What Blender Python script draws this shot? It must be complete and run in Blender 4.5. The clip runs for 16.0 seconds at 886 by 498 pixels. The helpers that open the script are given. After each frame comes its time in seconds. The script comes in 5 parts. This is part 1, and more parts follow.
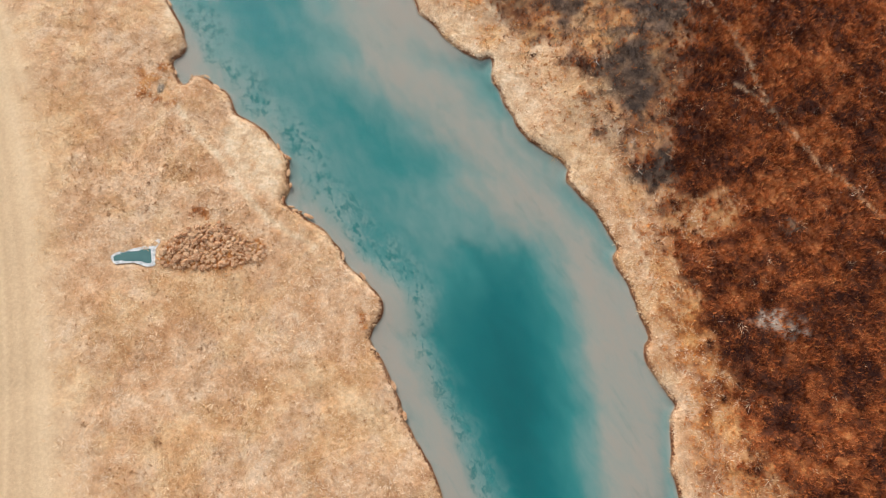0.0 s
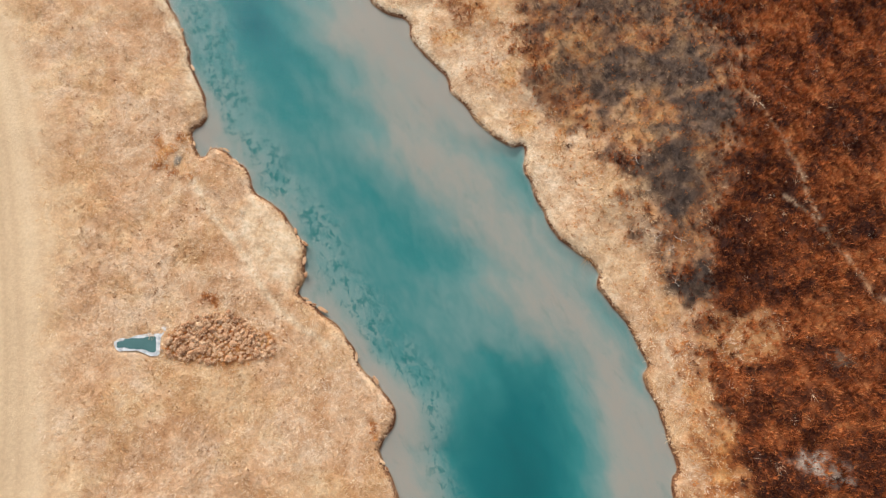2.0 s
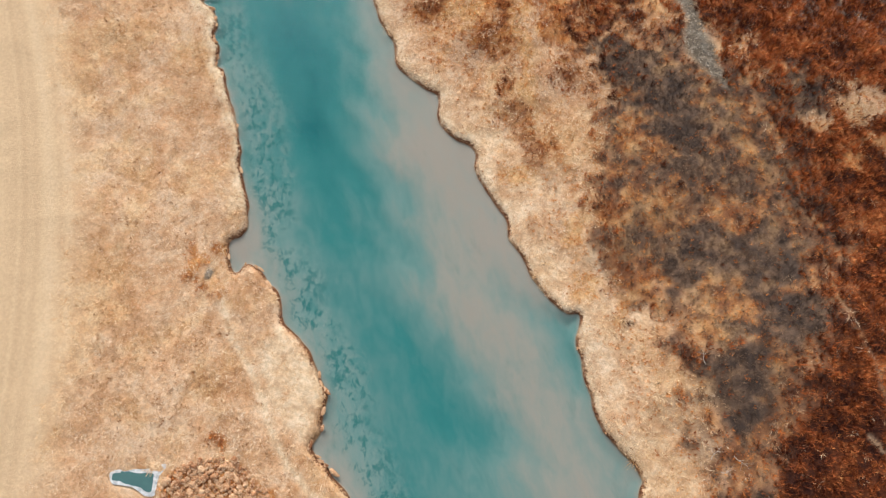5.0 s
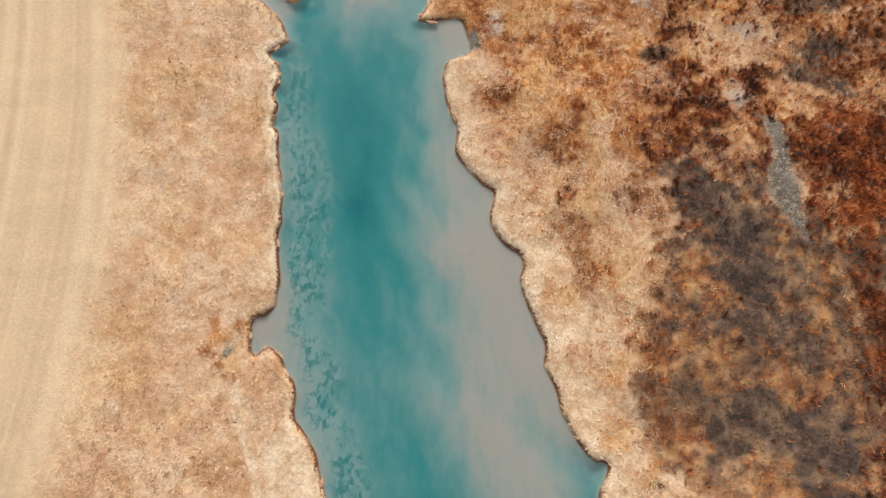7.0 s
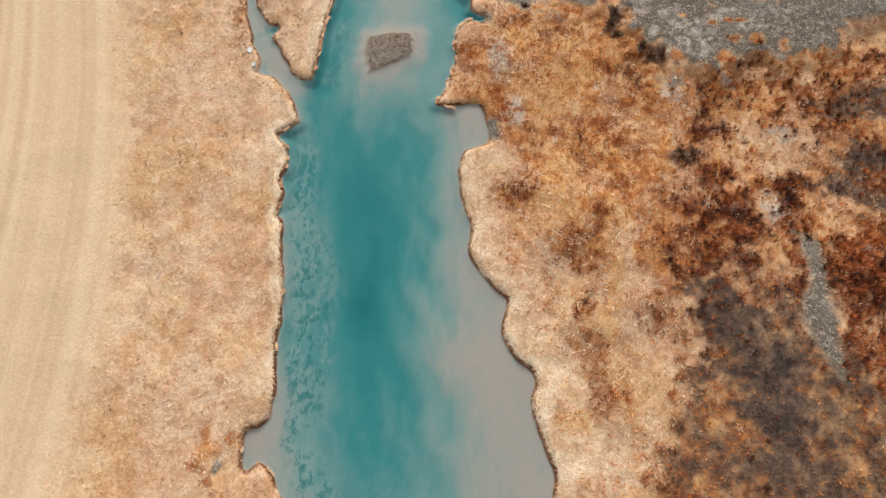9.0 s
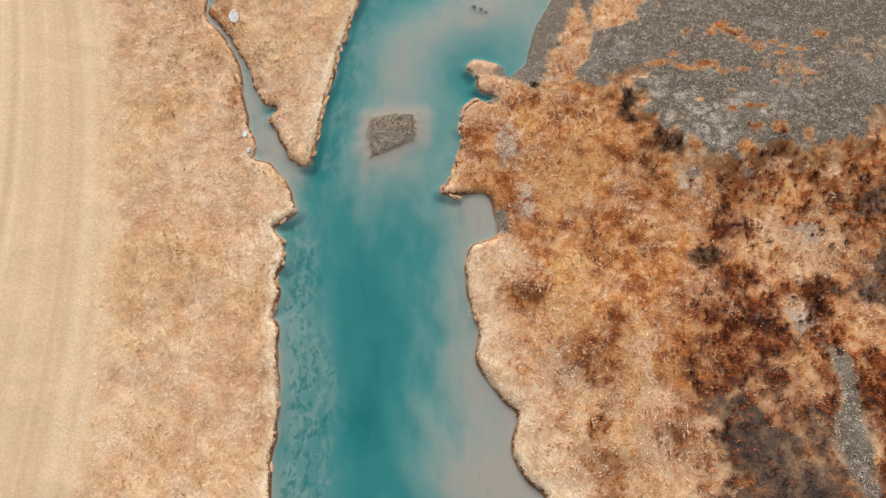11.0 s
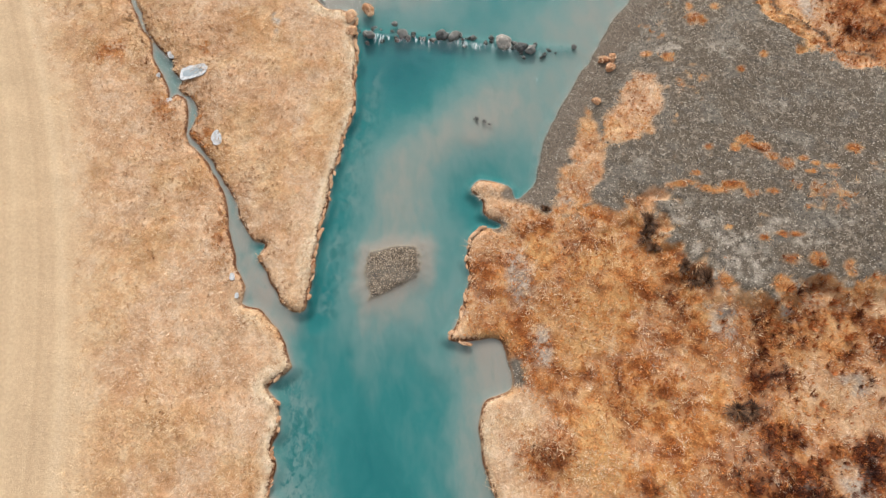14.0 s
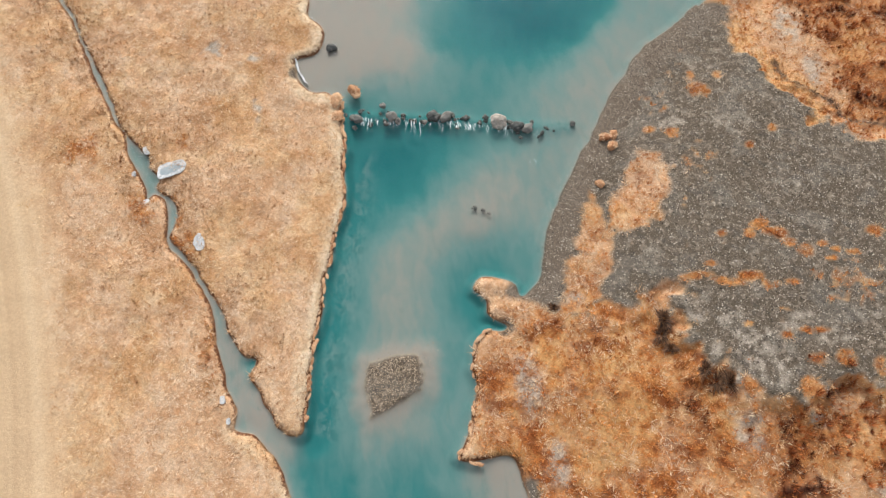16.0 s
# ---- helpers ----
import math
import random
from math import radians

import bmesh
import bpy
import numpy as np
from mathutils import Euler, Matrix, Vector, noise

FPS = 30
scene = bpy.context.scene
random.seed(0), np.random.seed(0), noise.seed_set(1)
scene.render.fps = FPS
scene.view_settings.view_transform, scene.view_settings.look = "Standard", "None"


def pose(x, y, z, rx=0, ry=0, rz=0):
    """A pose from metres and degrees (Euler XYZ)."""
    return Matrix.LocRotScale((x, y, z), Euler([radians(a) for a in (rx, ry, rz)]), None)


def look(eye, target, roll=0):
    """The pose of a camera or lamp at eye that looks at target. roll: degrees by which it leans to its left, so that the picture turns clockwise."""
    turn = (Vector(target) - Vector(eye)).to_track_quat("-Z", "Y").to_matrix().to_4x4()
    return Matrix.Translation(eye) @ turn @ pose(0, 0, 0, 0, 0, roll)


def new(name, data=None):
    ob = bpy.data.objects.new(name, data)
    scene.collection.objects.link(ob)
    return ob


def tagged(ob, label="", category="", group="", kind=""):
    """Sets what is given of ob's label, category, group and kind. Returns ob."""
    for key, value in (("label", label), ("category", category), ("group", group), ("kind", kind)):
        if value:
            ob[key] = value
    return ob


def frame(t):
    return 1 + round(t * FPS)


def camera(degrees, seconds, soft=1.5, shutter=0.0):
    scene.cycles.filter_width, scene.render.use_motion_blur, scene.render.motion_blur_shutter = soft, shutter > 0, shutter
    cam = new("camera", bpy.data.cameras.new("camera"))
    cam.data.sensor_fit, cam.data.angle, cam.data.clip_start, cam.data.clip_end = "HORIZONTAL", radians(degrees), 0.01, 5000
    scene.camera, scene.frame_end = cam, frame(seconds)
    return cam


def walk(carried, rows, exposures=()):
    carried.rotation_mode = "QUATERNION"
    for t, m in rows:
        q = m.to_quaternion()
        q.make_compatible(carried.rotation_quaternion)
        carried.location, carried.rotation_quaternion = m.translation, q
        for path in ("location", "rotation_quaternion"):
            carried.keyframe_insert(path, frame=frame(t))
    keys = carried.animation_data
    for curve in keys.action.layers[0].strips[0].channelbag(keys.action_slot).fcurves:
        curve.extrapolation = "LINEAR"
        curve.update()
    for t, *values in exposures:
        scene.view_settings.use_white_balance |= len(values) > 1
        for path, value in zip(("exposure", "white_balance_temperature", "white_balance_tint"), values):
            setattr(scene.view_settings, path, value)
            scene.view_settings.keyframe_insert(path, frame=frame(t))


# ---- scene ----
cam = camera(70.3, 16.0, soft=1.25)
METRES, EYE, TILT, LEAN, TURN = 54.0, 38.05, -70.6, 0.0, 0.0
ROWS = [
    (0.0, 0.0, 0.0, 0.0, -0.0, 0.0, 0.0),
    (0.5, -0.0026, 0.0105, 0.028, 0.28, 0.08, -0.72),
    (1.0, -0.0054, 0.0211, 0.0562, 0.6, 0.15, -1.53),
    (1.5, -0.0086, 0.0315, 0.0844, 0.9, 0.24, -2.35),
    (2.0, -0.0126, 0.0416, 0.1132, 1.27, 0.33, -3.35),
    (2.5, -0.0171, 0.0519, 0.1419, 1.67, 0.41, -4.46),
    (3.0, -0.0217, 0.0624, 0.1706, 2.07, 0.48, -5.57),
    (3.5, -0.0268, 0.0728, 0.1999, 2.51, 0.53, -6.74),
    (4.0, -0.0327, 0.0833, 0.2292, 3.01, 0.55, -8.14),
    (6.5, -0.0777, 0.1347, 0.3752, 7.01, 0.06, -19.15),
    (7.0, -0.0888, 0.1441, 0.4042, 7.86, -0.15, -21.24),
    (7.5, -0.1009, 0.1538, 0.4326, 8.66, -0.35, -23.17),
    (8.0, -0.1126, 0.1634, 0.4606, 8.97, -0.35, -23.8),
    (8.5, -0.1244, 0.1727, 0.4892, 9.07, -0.32, -23.8),
    (9.0, -0.1387, 0.1817, 0.5171, 9.04, -0.23, -23.79),
    (11.5, -0.21, 0.2256, 0.6455, 9.25, 0.21, -23.77),
    (12.0, -0.2246, 0.2349, 0.6693, 9.28, 0.31, -23.76),
    (12.5, -0.2395, 0.2443, 0.6935, 9.31, 0.37, -23.75),
    (13.0, -0.2542, 0.2534, 0.7179, 9.33, 0.47, -23.65),
    (13.5, -0.269, 0.2626, 0.7431, 9.05, 0.66, -22.88),
    (14.0, -0.2837, 0.2718, 0.7684, 8.73, 0.87, -21.95),
    (14.5, -0.2986, 0.2807, 0.7942, 8.49, 1.06, -21.29),
    (15.0, -0.3144, 0.2895, 0.8206, 8.26, 1.22, -20.69),
    (15.5, -0.3291, 0.2984, 0.8474, 8.05, 1.37, -20.04),
    (16.0, -0.344, 0.3074, 0.8745, 7.78, 1.55, -19.27),
]
walk(cam, [(t, pose(0, 0, EYE, TILT, LEAN, TURN) @ pose(METRES * x, METRES * y, METRES * z, 90 + pitch, roll, yaw)) for t, x, y, z, yaw, pitch, roll in ROWS])

# ---- light ----
SUN_WAY = Vector((-0.42, 0.90, 0.64)).normalized()      # towards the sun
world = bpy.data.worlds.new("sky")
scene.world = world
world.use_nodes = True
wn = world.node_tree.nodes
sky = wn.new("ShaderNodeTexSky")
sky.sky_type = "NISHITA"
sky.sun_disc = False
sky.sun_elevation = math.asin(SUN_WAY.z)
sky.sun_rotation = math.atan2(SUN_WAY.x, SUN_WAY.y)
sky.dust_density = 3.0
wn["Background"].inputs["Strength"].default_value = 0.15
grey = wn.new("ShaderNodeHueSaturation")          # cloud veil takes most of the blue out of the sky
grey.inputs["Saturation"].default_value = 0.22
world.node_tree.links.new(sky.outputs["Color"], grey.inputs["Color"])
world.node_tree.links.new(grey.outputs["Color"], wn["Background"].inputs["Color"])
sun = new("sun", bpy.data.lights.new("sun", "SUN"))
sun.data.energy = 1.5
sun.data.angle = radians(14)
sun.data.color = (1.0, 0.93, 0.84)
sun.matrix_world = look(SUN_WAY * 200, (0, 0, 0))
scene.view_settings.exposure = 0.75

# ---- materials ----


class Shader:
    """Short hand for a node material."""

    def __init__(self, name, rough=0.9, spec=0.2):
        self.mat = bpy.data.materials.new(name)
        self.mat.use_nodes = True
        self.tree = self.mat.node_tree
        self.nodes = self.tree.nodes
        self.bsdf = self.nodes["Principled BSDF"]
        self.bsdf.inputs["Roughness"].default_value = rough
        self.bsdf.inputs["Specular IOR Level"].default_value = spec
        self.coord = self.nodes.new("ShaderNodeTexCoord").outputs["Object"]

    def link(self, a, b):
        self.tree.links.new(a, b)

    def put(self, socket, value):
        if isinstance(value, bpy.types.NodeSocket):
            self.link(value, socket)
        elif isinstance(value, tuple) and len(value) == 3 and socket.type == "RGBA":
            socket.default_value = (*value, 1)
        else:
            socket.default_value = value

    def mapped(self, scale=(1, 1, 1), turn=0.0):
        n, m = self.nodes.new("ShaderNodeMapping"), self.nodes.new("ShaderNodeMapping")
        self.link(self.coord, n.inputs["Vector"])
        self.link(n.outputs["Vector"], m.inputs["Vector"])
        n.inputs["Rotation"].default_value = (0, 0, turn)
        m.inputs["Scale"].default_value = scale
        return m.outputs["Vector"]

    def noise(self, scale, detail=4.0, rough=0.55, at=None, warp=0.0):
        n = self.nodes.new("ShaderNodeTexNoise")
        self.link(at or self.coord, n.inputs["Vector"])
        n.inputs["Scale"].default_value = scale
        n.inputs["Detail"].default_value = detail
        n.inputs["Roughness"].default_value = rough
        n.inputs["Distortion"].default_value = warp
        return n.outputs["Fac"]

    def cells(self, scale, at=None):
        n = self.nodes.new("ShaderNodeTexVoronoi")
        self.link(at or self.coord, n.inputs["Vector"])
        n.inputs["Scale"].default_value = scale
        return n.outputs["Distance"], n.outputs["Color"]

    def attr(self, name):
        n = self.nodes.new("ShaderNodeAttribute")
        n.attribute_name = name
        return n.outputs["Fac"]

    def island(self):
        return self.nodes.new("ShaderNodeNewGeometry").outputs["Random Per Island"]

    def each(self):
        return self.nodes.new("ShaderNodeObjectInfo").outputs["Random"]

    def span(self, value, a, b, low=0.0, high=1.0):
        n = self.nodes.new("ShaderNodeMapRange")
        n.interpolation_type = "SMOOTHSTEP"
        for key, v in (("Value", value), ("From Min", a), ("From Max", b), ("To Min", low), ("To Max", high)):
            self.put(n.inputs[key], v)
        return n.outputs["Result"]

    def sums(self, op, a, b):
        n = self.nodes.new("ShaderNodeMath")
        n.operation = op
        self.put(n.inputs[0], a)
        self.put(n.inputs[1], b)
        return n.outputs[0]

    def ramp(self, value, stops):
        n = self.nodes.new("ShaderNodeValToRGB")
        self.put(n.inputs["Fac"], value)
        e = n.color_ramp.elements
        while len(e) < len(stops):
            e.new(0.5)
        for k, (place, colour) in zip(e, stops):
            k.position, k.color = place, (*colour, 1)
        return n.outputs["Color"]

    def mix(self, fac, a, b, blend="MIX"):
        n = self.nodes.new("ShaderNodeMix")
        n.data_type, n.blend_type = "RGBA", blend
        self.put(n.inputs["Factor"], fac)
        self.put(n.inputs[6], a)
        self.put(n.inputs[7], b)
        return n.outputs[2]

    def bump(self, height, strength=0.5, distance=0.05):
        n = self.nodes.new("ShaderNodeBump")
        n.inputs["Strength"].default_value = strength
        n.inputs["Distance"].default_value = distance
        self.link(height, n.inputs["Height"])
        self.link(n.outputs["Normal"], self.bsdf.inputs["Normal"])

    def done(self, colour):
        self.put(self.bsdf.inputs["Base Color"], colour)
        return self.mat


STRAW, STRAW_PALE, STRAW_DEEP = (0.57, 0.355, 0.208), (0.645, 0.465, 0.315), (0.44, 0.235, 0.115)


def ground_material():
    s = Shader("ground", 0.95, 0.1)
    big, mid, fine = s.noise(0.22, 3), s.noise(1.1, 5, 0.6), s.noise(7.0, 5, 0.65)
    grain = s.noise(28.0, 3, 0.6)
    meadow = s.ramp(s.sums("ADD", s.sums("MULTIPLY", big, 0.45), s.sums("MULTIPLY", mid, 0.55)),
                    [(0.38, STRAW_DEEP), (0.49, STRAW), (0.60, STRAW_PALE)])
    meadow = s.mix(s.span(s.noise(0.16, 4, 0.65), 0.46, 0.60, 0, 0.6), meadow, (1.0, 0.965, 0.80), "MULTIPLY")
    # mown field: pale straw with long mower streaks
    field = s.ramp(s.sums("ADD", s.sums("MULTIPLY", s.attr("streak"), 0.42), s.sums("ADD", s.sums("MULTIPLY", big, 0.06), s.sums("ADD", s.sums("MULTIPLY", fine, 0.22), 0.12))),
                   [(0.30, (0.44, 0.305, 0.184)), (0.5, (0.54, 0.394, 0.248)), (0.68, (0.60, 0.465, 0.318))])
    colour = s.mix(s.attr("mown"), meadow, field)
    bare = s.ramp(mid, [(0.35, (0.50, 0.34, 0.21)), (0.48, (0.61, 0.465, 0.308)), (0.62, (0.69, 0.56, 0.40))])
    colour = s.mix(s.attr("bare"), colour, bare)
    local = s.sums("MULTIPLY", s.attr("tone"), 0.45)
    brown = s.ramp(s.sums("ADD", local, s.sums("ADD", s.sums("MULTIPLY", mid, 0.25), s.sums("MULTIPLY", fine, 0.30))),
                   [(0.38, (0.22, 0.070, 0.022)), (0.5, (0.42, 0.175, 0.055)), (0.64, (0.55, 0.31, 0.125))])
    colour = s.mix(s.attr("brown"), colour, brown)
    colour = s.mix(s.sums("MULTIPLY", s.attr("ochre"), 0.35), colour, (0.56, 0.33, 0.13))
    heath = s.ramp(s.sums("ADD", local, s.sums("MULTIPLY", fine, 0.55)),
                   [(0.30, (0.038, 0.015, 0.011)), (0.46, (0.11, 0.034, 0.015)), (0.60, (0.25, 0.078, 0.027)), (0.75, (0.40, 0.165, 0.06))])
    colour = s.mix(s.attr("heath"), colour, heath)
    dusk = s.ramp(s.sums("ADD", local, s.sums("MULTIPLY", mid, 0.55)), [(0.34, (0.064, 0.045, 0.036)), (0.5, (0.150, 0.096, 0.067)), (0.66, (0.27, 0.165, 0.095))])
    colour = s.mix(s.attr("dusk"), colour, dusk)
    stones, tint = s.cells(14.0)
    gravel = s.mix(s.span(stones, 0.05, 0.6), s.ramp(fine, [(0.3, (0.138, 0.110, 0.082)), (0.7, (0.235, 0.192, 0.145))]), (0.098, 0.078, 0.057))
    gravel = s.mix(s.span(s.noise(0.5, 4), 0.5, 0.62, 0, 0.4), gravel, (0.20, 0.185, 0.16))
    gravel = s.mix(s.span(s.noise(2.6, 6, 0.7), 0.50, 0.64, 0, 0.6), gravel, (0.36, 0.295, 0.235))
    gravel = s.mix(s.span(s.noise(0.9, 5, 0.65, s.mapped((1, 2.2, 1), 0.35)), 0.53, 0.64, 0, 0.5), gravel, (0.085, 0.078, 0.070))
    gravel = s.mix(s.sums("MULTIPLY", s.attr("silt"), 0.6), gravel, s.ramp(fine, [(0.35, (0.125, 0.098, 0.075)), (0.65, (0.20, 0.16, 0.125))]))
    colour = s.mix(s.attr("gravel"), colour, gravel)
    colour = s.mix(s.attr("moss"), colour, s.ramp(fine, [(0.35, (0.25, 0.215, 0.175)), (0.65, (0.52, 0.455, 0.38))]))
    # earth of the cut bank, darkened to paint in the shadow line at its edge too
    shore = s.attr("shore")
    ragged = s.sums("ADD", shore, s.span(fine, 0.3, 0.7, -0.10, 0.10))
    earth = s.sums("MULTIPLY", s.sums("MULTIPLY", s.span(shore, -0.06, 0.0), s.span(ragged, 0.07, 0.24, 1.0, 0.0)), s.sums("MULTIPLY", s.attr("steep"), s.span(s.noise(0.8, 4, 0.6), 0.34, 0.54, 0.4, 1.0)))
    colour = s.mix(earth, colour, s.ramp(fine, [(0.35, (0.075, 0.030, 0.015)), (0.65, (0.25, 0.10, 0.045))]))
    # silt and water weed; the water's own blue-green, stronger with depth, is painted into the bed
    deep = s.sums("ADD", s.attr("depth"), s.span(s.noise(0.9, 6, 0.65, s.mapped((1.3, 0.55, 1), -0.5), 0.4), 0.28, 0.72, -0.05, 0.06))
    bed = s.ramp(deep, [(0.0, (0.335, 0.290, 0.255)), (0.06, (0.308, 0.290, 0.260)), (0.28, (0.150, 0.256, 0.248)), (0.52, (0.036, 0.196, 0.196)),
                        (0.80, (0.010, 0.140, 0.148)), (1.0, (0.006, 0.104, 0.113))])
    flow = s.mapped((1.25, 0.8, 1), -0.4)
    veil = s.sums("MULTIPLY", s.span(s.noise(1.1, 5, 0.65, flow, 0.8), 0.42, 0.62), s.attr("weed"))
    bed = s.mix(s.sums("MULTIPLY", veil, 0.55), bed, (0.22, 0.285, 0.27))
    clump = s.sums("ADD", s.sums("MULTIPLY", s.noise(2.3, 5, 0.62, flow, 0.5), 0.72), s.sums("MULTIPLY", s.noise(0.4, 2), 0.28))
    weed = s.sums("MULTIPLY", s.span(clump, 0.48, 0.60), s.attr("weed"))
    bed = s.mix(s.sums("MULTIPLY", weed, 0.85), bed, (0.022, 0.150, 0.150))
    bed = s.mix(s.span(s.noise(0.9, 5, 0.7, s.mapped((1.3, 0.4, 1), -0.5), 0.5), 0.56, 0.7, 0, 0.16), bed, (0.03, 0.15, 0.15))
    dry = s.sums("MAXIMUM", s.span(shore, -0.07, 0.01), s.attr("islet"))
    colour = s.mix(dry, bed, colour)
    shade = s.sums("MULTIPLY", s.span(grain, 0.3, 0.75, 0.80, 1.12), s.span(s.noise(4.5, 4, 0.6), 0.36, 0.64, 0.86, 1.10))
    grainy = s.mix(1.0, colour, shade, "MULTIPLY")
    colour = s.mix(s.sums("MULTIPLY", dry, s.span(s.attr("mown"), 0.0, 1.0, 1.0, 0.45)), colour, grainy)
    s.bump(s.sums("MULTIPLY", s.sums("ADD", fine, grain), dry), 0.6, 0.06)
    return s.done(colour)


def blade_material(name, stops, patch=0.35, spread=0.2, ochre=0.0, follow=0.0):
    """Grass or twigs: colour wanders by patch, differs from tussock to tussock and a little from blade to blade."""
    s = Shader(name, 0.9, 0.1)
    value = s.sums("ADD", s.sums("MULTIPLY", s.noise(patch, 4, 0.6), 0.95 - spread), s.sums("MULTIPLY", s.island(), spread))
    value = s.sums("ADD", value, s.sums("MULTIPLY", s.attr("tone"), 0.30))
    value = s.span(value, 0.36, 0.86)
    if follow:
        rest = s.sums("ADD", s.sums("MULTIPLY", s.noise(patch, 4, 0.6), 1 - follow - spread), s.sums("MULTIPLY", s.island(), spread))
        value = s.sums("ADD", rest, s.sums("MULTIPLY", s.attr("tone"), follow))
    colour = s.ramp(value, stops)
    if ochre:
        colour = s.mix(s.span(s.noise(0.16, 4, 0.65), 0.46, 0.60, 0, ochre), colour, (1.0, 0.965, 0.80), "MULTIPLY")
    return s.done(colour)


def water_material():
    s = Shader("river_water", 0.06, 0.5)
    clear = s.nodes.new("ShaderNodeBsdfTransparent")
    clear.inputs["Color"].default_value = (0.93, 0.98, 0.98, 1)
    gloss = s.nodes.new("ShaderNodeBsdfGlossy")
    gloss.inputs["Roughness"].default_value = 0.05
    fres = s.nodes.new("ShaderNodeFresnel")
    fres.inputs["IOR"].default_value = 1.20      # below water's 1.33, to weaken the sky's reflection
    ripple = s.nodes.new("ShaderNodeBump")
    ripple.inputs["Strength"].default_value = 0.25
    ripple.inputs["Distance"].default_value = 0.03
    s.link(s.noise(2.2, 4, 0.6), ripple.inputs["Height"])
    s.link(ripple.outputs["Normal"], gloss.inputs["Normal"])
    both = s.nodes.new("ShaderNodeMixShader")
    s.link(fres.outputs["Fac"], both.inputs["Fac"])
    s.link(clear.outputs["BSDF"], both.inputs[1])
    s.link(gloss.outputs["BSDF"], both.inputs[2])
    s.link(both.outputs["Shader"], s.nodes["Material Output"].inputs["Surface"])
    return s.mat


def rock_material(name, dark, light, tint=(0.30, 0.26, 0.20)):
    s = Shader(name, 0.8, 0.3)
    fine, mid = s.noise(9.0, 5, 0.65), s.noise(2.5, 3)
    colour = s.ramp(s.sums("ADD", s.sums("MULTIPLY", fine, 0.6), s.sums("MULTIPLY", s.each(), 0.4)), [(0.25, dark), (0.75, light)])
    colour = s.mix(s.span(mid, 0.52, 0.62, 0, 0.6), colour, tint)
    s.bump(fine, 0.5, 0.04)
    return s.done(colour)


def plain_material(name, dark, light, scale=6.0, rough=0.9, bump=0.4):
    s = Shader(name, rough, 0.25)
    fine = s.noise(scale, 5, 0.65)
    s.bump(fine, bump, 0.03)
    return s.done(s.ramp(fine, [(0.32, dark), (0.68, light)]))


GROUND = ground_material()
WATER = water_material()
DRY_GRASS = blade_material("dry_grass", [(0.0, (0.43, 0.230, 0.112)), (0.3, (0.565, 0.357, 0.198)), (0.7, (0.64, 0.457, 0.294)), (1.0, (0.70, 0.555, 0.41))], 0.45, 0.42, 0.6)
SEDGE = blade_material("brown_sedge", [(0.0, (0.23, 0.105, 0.046)), (0.5, (0.41, 0.215, 0.104)), (1.0, (0.53, 0.315, 0.168))], 0.8)
BANK_GRASS = blade_material("bank_grass", [(0.0, (0.24, 0.10, 0.045)), (0.4, (0.44, 0.26, 0.14)), (1.0, (0.64, 0.48, 0.33))], 0.8, 0.3)
BRACKEN = blade_material("dead_bracken", [(0.08, (0.17, 0.046, 0.014)), (0.34, (0.38, 0.118, 0.031)), (0.6, (0.58, 0.225, 0.063)), (0.95, (0.66, 0.37, 0.16))], 1.1, 0.24, 0.0, 0.60)
RUST = blade_material("rust_heather", [(0.16, (0.040, 0.015, 0.011)), (0.37, (0.135, 0.037, 0.015)), (0.53, (0.30, 0.080, 0.023)), (0.72, (0.50, 0.152, 0.042)), (0.97, (0.58, 0.26, 0.105))], 0.45, 0.32, 0.0, 0.56)
GREY_TWIGS = blade_material("grey_heather", [(0.15, (0.054, 0.038, 0.031)), (0.42, (0.135, 0.086, 0.061)), (0.66, (0.25, 0.155, 0.094)), (0.9, (0.40, 0.26, 0.15))], 0.35, 0.22, 0.0, 0.5)
PEBBLE = blade_material("pebbles", [(0.0, (0.026, 0.021, 0.016)), (0.45, (0.13, 0.106, 0.081)), (0.75, (0.25, 0.212, 0.166)), (1.0, (0.56, 0.50, 0.42))], 0.6, 0.75)
COBBLE = blade_material("cobbles", [(0.0, (0.05, 0.044, 0.038)), (0.4, (0.13, 0.11, 0.09)), (0.7, (0.26, 0.23, 0.195)), (1.0, (0.42, 0.38, 0.33))], 0.6, 0.6)
ISLET_PEBBLE = blade_material("islet_pebbles", [(0.0, (0.15, 0.112, 0.078)), (0.5, (0.32, 0.25, 0.18)), (1.0, (0.50, 0.41, 0.31))], 0.6, 0.5)
BOULDER = rock_material("boulder_stone", (0.14, 0.12, 0.10), (0.50, 0.455, 0.40), (0.46, 0.40, 0.33))
DARK_ROCK = rock_material("wet_stone", (0.035, 0.042, 0.042), (0.17, 0.165, 0.15), (0.26, 0.24, 0.21))


def turf_material():
    s = Shader("turf_clod", 0.95, 0.1)
    fine = s.noise(6.0, 5, 0.7)
    s.bump(fine, 0.8, 0.06)
    value = s.sums("ADD", s.sums("MULTIPLY", fine, 0.65), s.sums("MULTIPLY", s.each(), 0.35))
    return s.done(s.ramp(value, [(0.32, (0.25, 0.105, 0.050)), (0.5, (0.49, 0.265, 0.14)), (0.70, (0.67, 0.455, 0.285))]))


TURF = turf_material()
ICE = plain_material("rime_ice", (0.26, 0.275, 0.285), (0.60, 0.61, 0.62), 4.0, 0.4)
FOAM = plain_material("foam", (0.30, 0.46, 0.47), (0.74, 0.84, 0.84), 5.0, 0.5)

